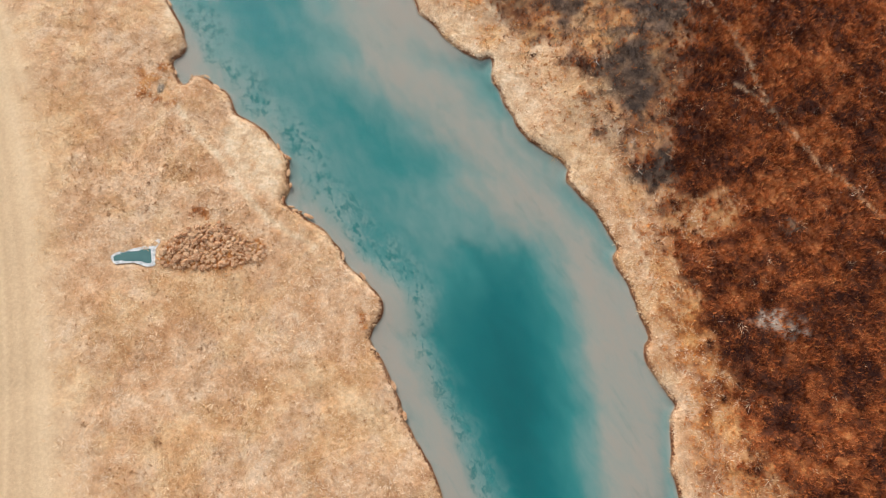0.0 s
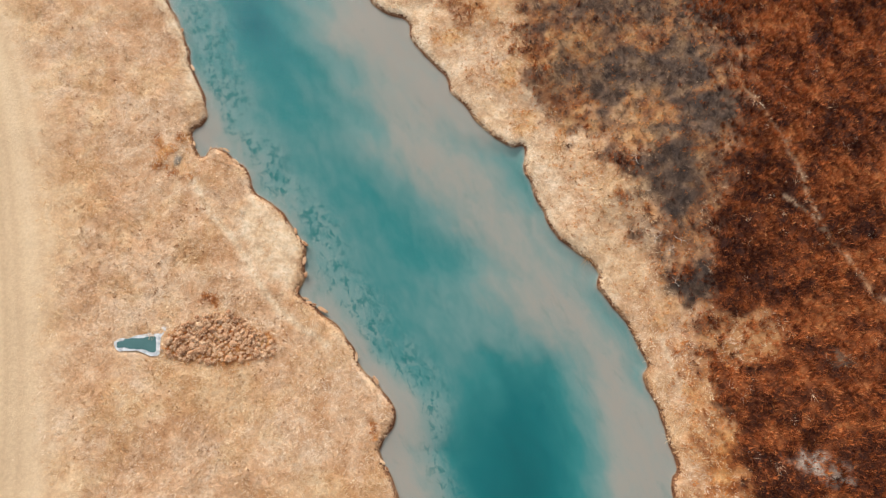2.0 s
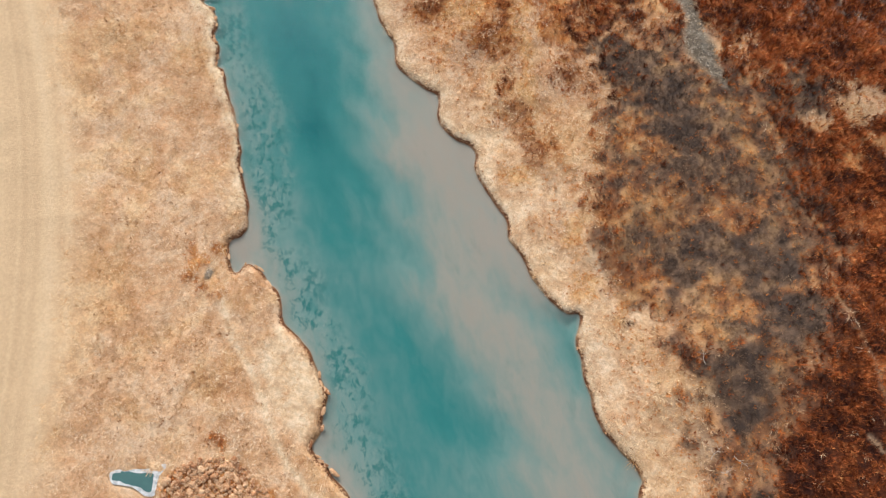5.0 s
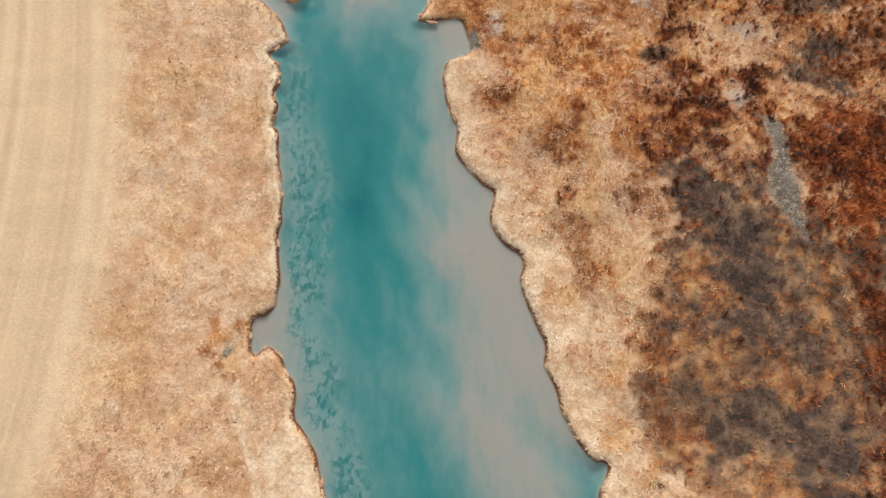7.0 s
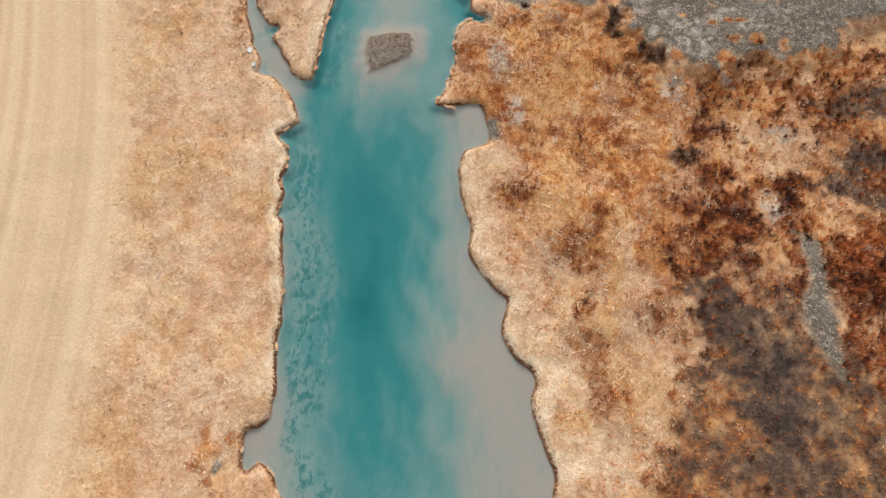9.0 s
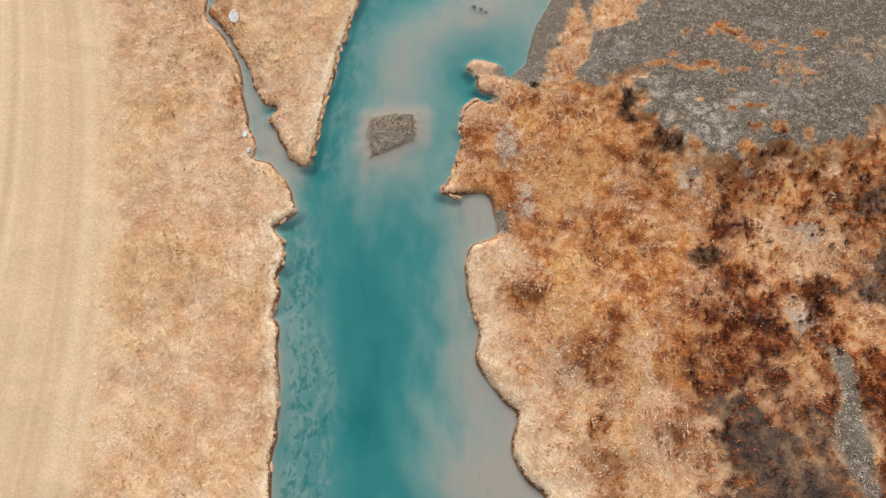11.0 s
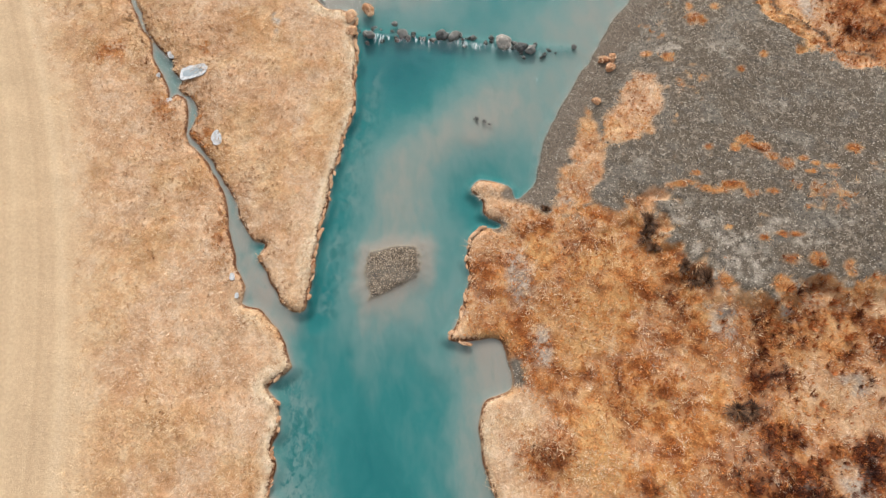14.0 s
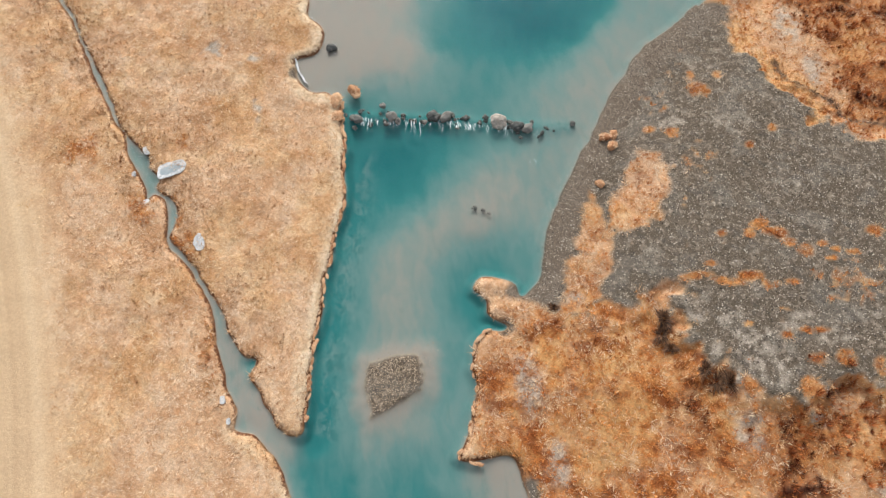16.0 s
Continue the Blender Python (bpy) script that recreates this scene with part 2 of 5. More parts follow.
# ---- banks and bed, traced from the camera's view, in metres ----
WEST_LOW = [(0, -1.5), (-0.9, 0.6), (-1.6, 1.8), (-2.3, 3.1), (-2.8, 4.5), (-3.5, 5.9), (-4.4, 7.3), (-4.5, 7.8), (-3.9, 8.8), (-3.7, 9.7), (-4.2,
    10.6), (-5.1, 11.5), (-6.3, 12.5), (-6.7, 13.4), (-7.6, 14.6), (-8.8, 15.6), (-10.4, 16.5), (-10.2, 17.6), (-10.3, 19.3), (-10.7, 20.1), (-11.8,
    21.6), (-13, 22.7), (-14.3, 23.4), (-15, 24.8), (-15.9, 25.5), (-16.8, 26.3), (-17.8, 26.4), (-18.3, 25.6), (-19, 26.4), (-19.3, 27.6), (-18.8,
    28.3), (-18.6, 29.4)]
WEST_MID = [(-18.6, 29.6), (-19.6, 31.5), (-20.4, 32.9), (-21.2, 34.8), (-21.9, 36.3), (-23.1, 38.2), (-24.2, 40), (-24.9, 40.4), (-25.2, 41.9),
    (-25.9, 42.6), (-26.1, 43.8), (-26.9, 45.1), (-27.9, 45.6), (-27.2, 47.2), (-27.4, 47.6), (-28.6, 48.7), (-30.4, 49.6), (-31.8, 49.5)]
BROOK_WEST = [(-32, 49.8), (-32.4, 50.5), (-33.3, 51.4), (-34.1, 52.4), (-34.9, 53.1), (-35.7, 54.1), (-36.3, 54.9), (-37.2, 56), (-38.7, 57), (-39.7, 57.6), (-40.9,
    58.1), (-41.8, 58.8), (-42.2, 59.5), (-42.8, 60.6), (-43.5, 61.4), (-44.4, 61.5), (-44.7, 61), (-45.5, 61.9), (-46.4, 62.5), (-47.7, 63.5), (-48.8, 64.7), (-50.1,
    65.6), (-51.3, 66.6), (-52.9, 67.9), (-54.3, 69), (-56.5, 70.9), (-58.1, 72.3), (-60.4, 73.9)]
BROOK_EAST = [(-60.2, 74.2), (-57.9, 72.5), (-56.4, 71.2), (-54.1, 69.3), (-52.4, 68.1), (-51, 66.8), (-49.6, 65.5), (-48.5, 64.8), (-47.3, 64.3), (-46.3, 63.8),
    (-45.8, 63.2), (-44.6, 62.7), (-44.4, 61.9), (-43, 61.6), (-42, 60.7), (-41.8, 59.7), (-41.7, 59.1), (-40.6, 58.4), (-39.3, 57.8), (-38.1, 57.1), (-36.9, 56.3),
    (-35.8, 55.5), (-35, 54.6), (-33.9, 53.8), (-33.2, 53.6), (-32.5, 53.7), (-32.6, 52.7), (-31.5, 51.9), (-30.3, 51.1), (-29.3, 50.5), (-28.7, 50.4), (-28.2, 50.8)]
SPIT_EAST = [(-28.3, 51.5), (-28.8, 53.2), (-29.4, 54.8), (-29.9, 56.5), (-30.3, 58.3), (-30.9, 60.2), (-31.3, 62.1), (-31.8, 64.1), (-32.1, 65.8),
    (-33.1, 67.7), (-33.9, 69.9), (-34.7, 71.1), (-35.5, 72.8), (-36.8, 73.2), (-38.2, 72.9), (-39.7, 74), (-40.2, 75.1), (-39.1, 76.1), (-39.2,
    77.5), (-39.9, 78.7), (-41.2, 79.2), (-41.9, 80.7)]
EAST_LOW = [(13.3, -1.5), (13.1, 0.1), (13.1, 1.6), (13.3, 3.1), (13.7, 3.7), (13.3, 4.4), (12.7, 5.5), (12.3, 6.4), (12.3, 7.2), (12.6, 7.8), (12.1,
    9.4), (11.7, 10.8), (11.3, 11.9), (10.9, 12.9), (11.2, 13.6), (10.5, 15), (9.7, 16.2), (8.8, 17.4), (8.3, 18.2), (8.3, 19.2), (7.1, 20.3), (5.6,
    21.6), (4.7, 23.2), (4.1, 24.6), (3.6, 25.9)]
EAST_MID = [(3.4, 27.9), (2.5, 27.8), (1.2, 28.6), (0.2, 29.6), (-0.9, 31), (-1.7, 31.8), (-2.2, 33.1), (-3.2, 34.2), (-4.4, 35.5), (-5, 36.5), (-5.3,
    37.7), (-6.7, 38.4), (-7.8, 38.9), (-8.4, 39.8), (-8.5, 41.1), (-9.6, 41.8), (-11.3, 42.6), (-12.2, 43.2), (-12.5, 44.3), (-13, 45.4), (-14,
    46.3), (-14.7, 47.3), (-15.6, 49.3)]
EAST_TOP = [(-15.5, 50.3), (-14.4, 51.4), (-15, 52.6), (-16, 53.8), (-16.6, 53.9), (-18, 52.9), (-19, 52.7), (-18.9, 54.1), (-19.2, 55.4), (-19.4,
    56.8), (-20.1, 57.9), (-20.3, 59.5), (-20, 60.4), (-19.1, 60.7), (-19, 61.2), (-20.3, 61.5), (-20.7, 62.3), (-21.7, 62.7), (-21.8, 63.1), (-21.3,
    63.8), (-19.6, 64), (-18.6, 63.3), (-18, 65), (-18.3, 67), (-18.5, 69), (-18.5, 70.8), (-18.2, 72.8), (-18, 74.8), (-17.8, 76.3), (-17.6, 78.4),
    (-17.3, 80.6), (-16.8, 82.7), (-16.3, 85.1), (-14.9, 87.3), (-13.4, 90.5), (-12.7, 91.3)]
Z_GRAVEL = [(-18.4, 63), (-18, 64.8), (-18.3, 66.7), (-18.5, 68.8), (-18.5, 70.6), (-18.3, 72.5), (-18, 74.5), (-17.8, 76), (-17.6, 78.1), (-17.4,
    80.2), (-16.8, 82.2), (-16.4, 84.6), (-15, 86.8), (-13.5, 89.9), (-12.8, 90.8), (-11.2, 91.4), (-10.6, 88.1), (-8.5, 86.1), (-5.2, 83.1), (-3.8,
    81.2), (-1.5, 81.5), (1.5, 81), (2.9, 66.8), (0.4, 64.1), (-2.6, 62), (-5.2, 62), (-7.9, 63.9), (-9.4, 65.2), (-10.1, 67.3), (-10.4, 70.1),
    (-11.9, 72.1), (-12.3, 75.2), (-14.4, 75.8), (-15.5, 74), (-15.9, 71.1), (-15.8, 69.4), (-16.1, 65.1), (-16.7, 63.3)]
DEPTH_POOL = [(0.4, 0.6, 0), (2, 0.6, 0.4), (3.6, 0.6, 0.85), (5.3, 0.6, 0.9), (6.8, 0.6, 0.65), (8.4, 0.7, 0.3), (10, 0.7, 0.03), (-1.6, 2.1, 0.2), (0, 2.1, 0.02),
    (1.7, 2.1, 0.6), (3.3, 2.1, 0.9), (4.7, 2.1, 1), (6.3, 2.2, 0.8), (8.2, 2.2, 0.4), (9.8, 2.2, 0.05), (-2.3, 4.6, 0), (-0.7, 4.6, 0.15), (1, 4.6, 0.75), (2.7, 4.7,
    0.9), (4.7, 4.7, 1), (6.4, 4.7, 0.8), (8, 4.7, 0.45), (9.6, 4.7, 0.05), (-3.4, 7.2, 0), (-1.7, 7.2, 0.2), (-0, 7.3, 0.75), (2, 7.3, 0.85), (4.1, 7.4, 0.95), (6.2,
    7.4, 0.8), (7.8, 7.4, 0.4), (9.8, 7.4, 0.03)]
DEPTH_RIFFLE = [(-3.5, 9.6, 0), (-2.1, 9.6, 0.1), (-0.8, 9.7, 0.4), (1.4, 9.8, 0.75), (3.5, 9.8, 0.85), (5.6, 9.8, 0.8), (7.3, 9.8, 0.4), (9.3, 9.8, 0.03), (-5.1,
    12.1, 0.05), (-2.9, 12.2, 0.5), (-1.2, 12.2, 0.4), (1, 12.3, 0.5), (3.1, 12.3, 0.75), (5.3, 12.3, 0.7), (7, 12.3, 0.3), (9.1, 12.3, 0.03), (-7, 14.3, 0.05), (-4.8,
    14.4, 0.5), (-3, 14.4, 0.5), (-0.8, 14.5, 0.3), (2.1, 14.5, 0.3), (6.1, 14.5, 0.15), (8.9, 14.5, 0.03), (10, 14.5, 0.35), (3.9, 14.6, 0.35), (-9.7, 16.6, 0.05),
    (-7.2, 16.7, 0.3), (-5, 16.8, 0.5), (-2.7, 16.8, 0.45), (3.9, 16.8, 0.03), (6.9, 16.8, 0.05)]
DEPTH_BEND = [(8.7, 16.8, 0.35), (-0.5, 16.9, 0.35), (2.1, 16.9, 0.2), (-9.6, 19.4, 0.3), (-7.4, 19.5, 0.45), (-5.1, 19.6, 0.5), (1.3, 19.6, 0.3), (3.2, 19.6, 0.08),
    (-2.8, 19.7, 0.55), (-0.6, 19.7, 0.5), (5.5, 19.7, 0.08), (6.6, 19.7, 0.25), (-10.1, 20.3, 0.2), (-8.6, 20.9, 0.4), (-6.8, 21.6, 0.45), (-4.9, 22.2, 0.6), (-11.7,
    22.4, 0.15), (-10.7, 22.5, 0.55), (-8.4, 22.5, 0.6), (-1.4, 22.5, 0.2), (1.3, 22.5, 0.08), (-6, 22.6, 0.55), (-3.7, 22.6, 0.45), (3.3, 22.6, 0.1), (-3.1, 22.9,
    0.45), (-9.9, 23.1, 0.35), (-1.3, 23.6, 0.1), (-8, 23.8, 0.42), (-14, 24, 0.05), (0.5, 24.3, 0.1), (-6.1, 24.5, 0.45)]
DEPTH_RUN = [(-12.1, 24.7, 0.25), (2.3, 24.9, 0.2), (-14.8, 25, 0.35), (-3, 25.1, 0.05), (-12.9, 25.2, 0.6), (-10.2, 25.2, 0.65), (-7.8, 25.2, 0.6), (-5.4, 25.2,
    0.3), (0.2, 25.2, 0.1), (2.1, 25.2, 0.15), (-4.3, 25.2, 0.3), (3.2, 25.3, 0.5), (-10.1, 25.5, 0.38), (-16.2, 25.7, 0.05), (-2.4, 25.8, 0.05), (-7.9, 26.3, 0.35),
    (-14.3, 26.5, 0.3), (-0.5, 26.5, 0.05), (-5.7, 27.1, 0.15), (1, 27.1, 0.4), (-12.4, 27.2, 0.4), (-18.3, 27.6, 0), (-18.7, 27.7, 0), (-3.8, 27.8, 0.02), (-16.8, 27.9,
    0.25), (-10.1, 28.1, 0.35), (-16.7, 28.3, 0.3), (-2.2, 28.4, 0.25), (-8.1, 28.8, 0.15), (-0.6, 28.9, 0.05), (-14.7, 29, 0.4)]
DEPTH_REACH = [(-18.6, 29.6, 0.05), (-5.5, 29.7, 0), (-4, 29.8, 0.05), (-1.1, 29.8, 0.02), (-12.7, 29.8, 0.5), (-16.7, 29.9, 0.45), (-14.3, 29.9, 0.55), (-6.4, 29.9,
    0.35), (-11.4, 30, 0.75), (-8.5, 30, 0.7), (-3.6, 30.4, 0.1), (-10.7, 30.5, 0.35), (-18.2, 30.6, 0.2), (-2.3, 30.9, 0.02), (-16.5, 31.2, 0.35), (-8.4, 31.4, 0.1),
    (-14.5, 32, 0.5), (-6.4, 32, 0), (-12.4, 32.7, 0.4), (-19.7, 32.9, 0.2), (-4, 32.9, 0.02), (-7.5, 33.3, 0.25), (-4.9, 33.3, 0.02), (-3.3, 33.3, 0.05), (-19.8, 33.4,
    0.6), (-17.6, 33.4, 0.55), (-9.2, 33.4, 0.6), (-14.7, 33.5, 0.7), (-11.7, 33.5, 0.8), (-18.3, 33.5, 0.35), (-10.3, 33.5, 0.15)]
DEPTH_GLIDE = [(-8.2, 34.1, 0), (-16.3, 34.3, 0.55), (-14.5, 34.9, 0.6), (-5.5, 35.1, 0), (-20.5, 35.5, 0.55), (-21, 35.6, 0.15), (-12.4, 35.7, 0.35), (-10.6, 36.2,
    0.1), (-19.1, 36.2, 0.5), (-18.9, 36.4, 0.5), (-8.5, 37, 0), (-16.7, 37.2, 0.85), (-16.7, 37.3, 0.8), (-6.7, 37.6, 0), (-21.8, 37.7, 0.4), (-14.6, 38, 0.6), (-15.2,
    38, 0.45), (-22.6, 38.1, 0.1), (-20.3, 38.4, 0.3), (-12.4, 38.7, 0.2), (-21.2, 38.8, 0.4), (-13.2, 39, 0.3), (-18.5, 39.2, 0.55), (-10.2, 39.4, 0.02), (-19.4, 39.5,
    0.65), (-9.1, 39.8, 0.02), (-23.1, 39.9, 0.4), (-11.1, 39.9, 0.15), (-16.7, 40.1, 0.45), (-17.2, 40.4, 0.95), (-9.7, 40.6, 0.05)]
DEPTH_SHOAL = [(-21.6, 40.7, 0.35), (-14.9, 40.9, 0.35), (-15, 41.1, 0.75), (-24.6, 41.3, 0.15), (-13.1, 41.6, 0.3), (-19.8, 41.6, 0.6), (-12.8, 41.9, 0.1), (-22.8,
    42.1, 0.5), (-11.6, 42.1, 0.1), (-24.6, 42.3, 0.6), (-17.9, 42.5, 0.5), (-11.6, 42.5, 0.03), (-20.9, 42.9, 0.65), (-22.7, 43.3, 0.55), (-15.7, 43.5, 0.3), (-18.7,
    43.7, 0.8), (-20.8, 44.2, 0.7), (-13.9, 44.3, 0.15), (-16.3, 44.5, 0.75), (-25.8, 44.6, 0.5), (-26.2, 44.8, 0.35), (-14.6, 45, 0.3), (-18.9, 45.1, 0.45), (-13.6,
    45.3, 0.15), (-24.3, 45.3, 0.55), (-24.4, 45.7, 0.5), (-16.9, 46, 0.3), (-22.5, 46.4, 0.5), (-22, 46.4, 0.65), (-15.3, 46.7, 0.1), (-20.1, 47.3, 0.7)]
DEPTH_ISLET = [(-20, 47.4, 0.45), (-25.9, 47.5, 0.5), (-17.8, 48.1, 0.75), (-27.4, 48.2, 0.4), (-24.6, 48.2, 0.6), (-17.7, 48.4, 0.35), (-16.2, 48.6, 0.3), (-29.1,
    48.9, 0), (-22.9, 48.9, 0.4), (-16.1, 49.1, 0.1), (-25.6, 49.2, 0.45), (-27.9, 49.6, 0.5), (-23.1, 49.9, 0.5), (-27.3, 50, 0.8), (-20.5, 50, 0.4), (-21.1, 50.7,
    0.65), (-26, 50.7, 0.35), (-18.9, 50.8, 0.3), (-19.1, 51.4, 0.55), (-23.8, 51.5, 0.1), (-17.4, 51.9, 0.1), (-16.2, 52, 0.03), (-15.8, 52.4, 0.05), (-21.8, 52.5,
    0.1), (-28.1, 52.9, 0.75), (-20.1, 53.4, 0.35), (-26.7, 53.6, 0.25), (-29.1, 55.5, 0.7), (-27.2, 56.2, 0.15), (-21, 56.2, 0.35), (-29.9, 57.9, 0.7)]
DEPTH_NARROWS = [(-22.5, 58.4, 0.2), (-28.6, 58.8, 0.4), (-21.5, 59, 0.5), (-26.3, 59.7, 0.08), (-24, 60.7, 0.15), (-30.7, 60.9, 0.6), (-22.7, 61.5, 0.6), (-29.3,
    61.8, 0.3), (-21.2, 62.1, 0.6), (-27.3, 62.6, 0.15), (-25.3, 63.3, 0.1), (-31.6, 63.6, 0.7), (-23.2, 64.5, 0.4), (-29.9, 64.9, 0.5), (-20.9, 65.6, 0.6), (-27.5,
    65.9, 0.3), (-32.3, 66, 0.7), (-19, 66.4, 0.3), (-25.5, 66.6, 0.05), (-30.8, 67.5, 0.6), (-23.2, 67.6, 0.03), (-21.7, 68.4, 0.15), (-28.8, 68.5, 0.6), (-20.2, 69.1,
    0.1), (-26.7, 69.2, 0.35), (-24.7, 70, 0.05), (-22.7, 70.8, 0.05), (-20.8, 71.7, 0.15)]
DEPTH_SPIT = [(-28.2, 69.1, 0.95), (-19.5, 69.2, 0.3), (-26.6, 69.6, 0.4), (-22.9, 69.6, 0), (-24.8, 69.8, 0.1), (-32.9, 69.8, 0.75), (-30.2, 69.8, 0.9), (-23.5, 70,
    0.1)]
DEPTH_WEIR = [(-25.2, 70.3, 0.4), (-20.4, 70.7, 0.34), (-26.9, 71.1, 0.9), (-32.7, 71.4, 0.5), (-25, 71.9, 0.6), (-23, 71.9, 0.24), (-29.6, 72.6, 0.55), (-22.9,
    73.2, 0.29), (-26.4, 73.3, 0.4), (-33.7, 73.7, 0.5), (-31.2, 74.1, 0.45), (-20.3, 74.2, 0.19), (-23.4, 74.5, 0.44), (-21.5, 75.2, 0.29), (-32.5, 75.3, 0.24), (-36.3,
    75.5, 0), (-28.2, 75.8, 0.4), (-19.6, 76, 0.19), (-25, 76.5, 0.35), (-31, 77, 0.19), (-26.5, 77, 0.55), (-35.8, 77.4, 0), (-21.9, 77.7, 0.24), (-33.8, 78.2, 0),
    (-28.4, 78.5, 0.44), (-20.5, 78.8, 0.14), (-22.9, 79.5, 0.34), (-25.2, 79.8, 0.5), (-19.2, 80.4, 0.14), (-34.7, 81.1, 0.1)]
DEPTH_HEAD = [(-37.6, 81.2, 0), (-28.5, 81.4, 0.5), (-21.4, 81.8, 0.24), (-29.4, 81.8, 0.6), (-23.3, 82.2, 0.6), (-31.6, 82.8, 0.44), (-27.7, 82.9, 0.65), (-19.3,
    83.7, 0.19), (-27.3, 83.8, 0.85), (-25.2, 83.8, 0.85), (-18.2, 84.8, 0.19), (-22.4, 84.9, 0.85), (-18, 85.4, 0.19), (-24.2, 85.5, 0.85), (-21.5, 87.1, 0.7), (-16.2,
    89, 0.24)]

# ---- plan ----
def joined(*runs):
    return [p for run in runs for p in run]


WEST_EDGE = joined([(20, -260), (4, -40), (2, -8)], WEST_LOW, WEST_MID[1:], BROOK_WEST, [(-75, 84), (-120, 120), (-900, 300), (-900, -260)])
SPIT_EDGE = joined([(-700, 330), (-119, 121), (-74, 84.6)], BROOK_EAST, SPIT_EAST, [(-46, 90), (-50, 110), (-60, 160), (-120, 400)])
EAST_EDGE = joined([(40, -260), (15, -40), (13.5, -8)], EAST_LOW, [(3.5, 27.2)], EAST_MID, EAST_TOP, [(-9, 100), (-4, 125), (-10, 170), (-60, 400), (900, 400), (900, -260)])
GRAVEL_BAR = joined(Z_GRAVEL[:21], [(3, 81.5), (6, 80), (9, 77), (9, 73.5), (5.5, 69.2), (3.4, 66.4)], Z_GRAVEL[23:29], [(-11.5, 65.8), (-14.6, 63.8), (-16.5, 63.0)])
DARK_HEATH = [(2, 46.5), (3, 48.5), (5.3, 49.3), (7.6, 48.1), (10, 45.2), (13.5, 44.5), (15.4, 39.1), (17.5, 35.1), (16.5, 27.3), (14.4, 20.2), (14.7, 17.2), (13.2, 17.5), (10.9, 22.9), (10.1, 27), (7.3, 28.8), (4.7, 31.2), (3.2, 36.3), (2, 41.7), (3.2, 44)]
RED_HEATH = [(8.6, 29.1), (11.8, 24.4), (13.3, 17.3), (14.6, 13.4), (16.5, 9.4), (15.8, 6.7), (17.4, 2.2), (19, -1.4), (24, -30), (120, -30), (120, 120), (60, 80), (20, 58), (9, 55), (9, 50), (12, 45.5), (10, 38)]
RUST_LINE = [(10, 28), (3.7, 34.5), (2.5, 40), (0, 44), (-1.5, 47.7), (-2.2, 52.5), (-3.7, 57.9), (-6.5, 62), (-3, 66), (6, 69), (60, 80), (60, 28)]
WEDGE = [(5.7, 52.4), (7.1, 52.3), (7.7, 50.7), (8.3, 49.0), (9.0, 47.1), (9.8, 45.3), (10.6, 43.9), (9.7, 44.4), (8.6, 45.4), (7.4, 46.6), (7.0, 47.7), (7.1, 49.3), (6.4, 51.0)]
BRACKEN_BANK = [(-19.2, 53.4), (-20, 57), (-19, 61), (-18, 63.5), (-16, 65), (-12, 67), (-10, 65), (-7, 63), (-4, 62), (1, 63.5), (6, 68), (30, 70), (30, 52), (9, 53), (3, 50), (0, 46), (-3, 47), (-6, 44), (-9, 47), (-13, 51)]
POND_EDGE = [(-20.79, 12.76), (-20.5, 12.91), (-20.38, 13.07), (-19.54, 13.18), (-18.76, 13.29), (-18.58, 13.26), (-18.46, 12.5), (-18.62, 12.39), (-19.6, 12.5), (-20.28, 12.5), (-20.7, 12.46)]
POND_RIM = [(-21.04, 12.72), (-20.94, 12.99), (-20.42, 13.1), (-19.57, 13.41), (-18.71, 13.64), (-18.29, 13.95), (-18.09, 13.83), (-18.27, 13.33), (-18.22, 12.57), (-18.09, 12.2), (-18.59, 12.16), (-19.58, 12.35), (-20.64, 12.27)]
TONGUE = [(-16.6, 71.8), (-16, 71.8), (-15.5, 70.4), (-14.8, 69.2), (-14, 66.6), (-14.4, 65.7), (-14.5, 63.7), (-15.8, 62.9), (-16.3, 64.7), (-16.3, 67.1), (-16.3,
    69.2)]
TONGUE_HEAD = [(-14.4, 75.7), (-13.1, 75.8), (-12.1, 74.4), (-11.9, 72.6), (-12.1, 71.1), (-13.4, 70), (-14.9, 69.6), (-15.1, 70.9), (-14.5, 72.9), (-14.7, 74.7)]
NORTH_HEATH = [(-6.9, 92.7), (-5.2, 89.8), (-3.6, 87.7), (-2.4, 84.4), (-1.4, 82.3), (1.2, 82.3), (8, 79), (60, 76), (120, 120), (60, 200), (-15, 130)]
ISLET_EDGE = [(-25.9, 56.1), (-24.7, 56.9), (-23.2, 57.8), (-22.7, 57), (-22.5, 55.8), (-23.4, 54.5), (-24.5, 53.3), (-25.7, 54.8)]
BARE_BANK = [(-14.3, 23.2), (-11.7, 21.4), (-10.4, 19.1), (-10.6, 16.8), (-12.1, 17.4), (-14.7, 19.9), (-15.1, 22.1)]
MOWN_EDGE = [(-12, -40), (-20.8, -1.5), (-23.2, 7.6), (-25.5, 15), (-27.8, 23.4), (-30.6, 30), (-34, 36), (-38.7, 43), (-44, 50.3), (-50, 57.5), (-56, 62.5), (-63, 69.5), (-90, 95)]
TRAIL_HIGH = [(7.7, 46.4), (10.9, 44.1), (12.9, 42.1), (13.7, 40.1), (14.4, 37.4)]
TRAIL_THIN = [(14.4, 37.4), (15.8, 35.8), (16.7, 33.5), (17.5, 30.9), (18.7, 28.8), (19.5, 26.9), (20.4, 24.1), (21.1, 21.6)]
TRAIL_EAST = [(19.1, 23.8), (21, 21.9), (22, 20.3), (23.3, 18.1), (24.6, 16.5), (26, 14.3)]
TRAIL_LOW = [(11.9, 15.3), (12.5, 13.7), (12.9, 11.7)]
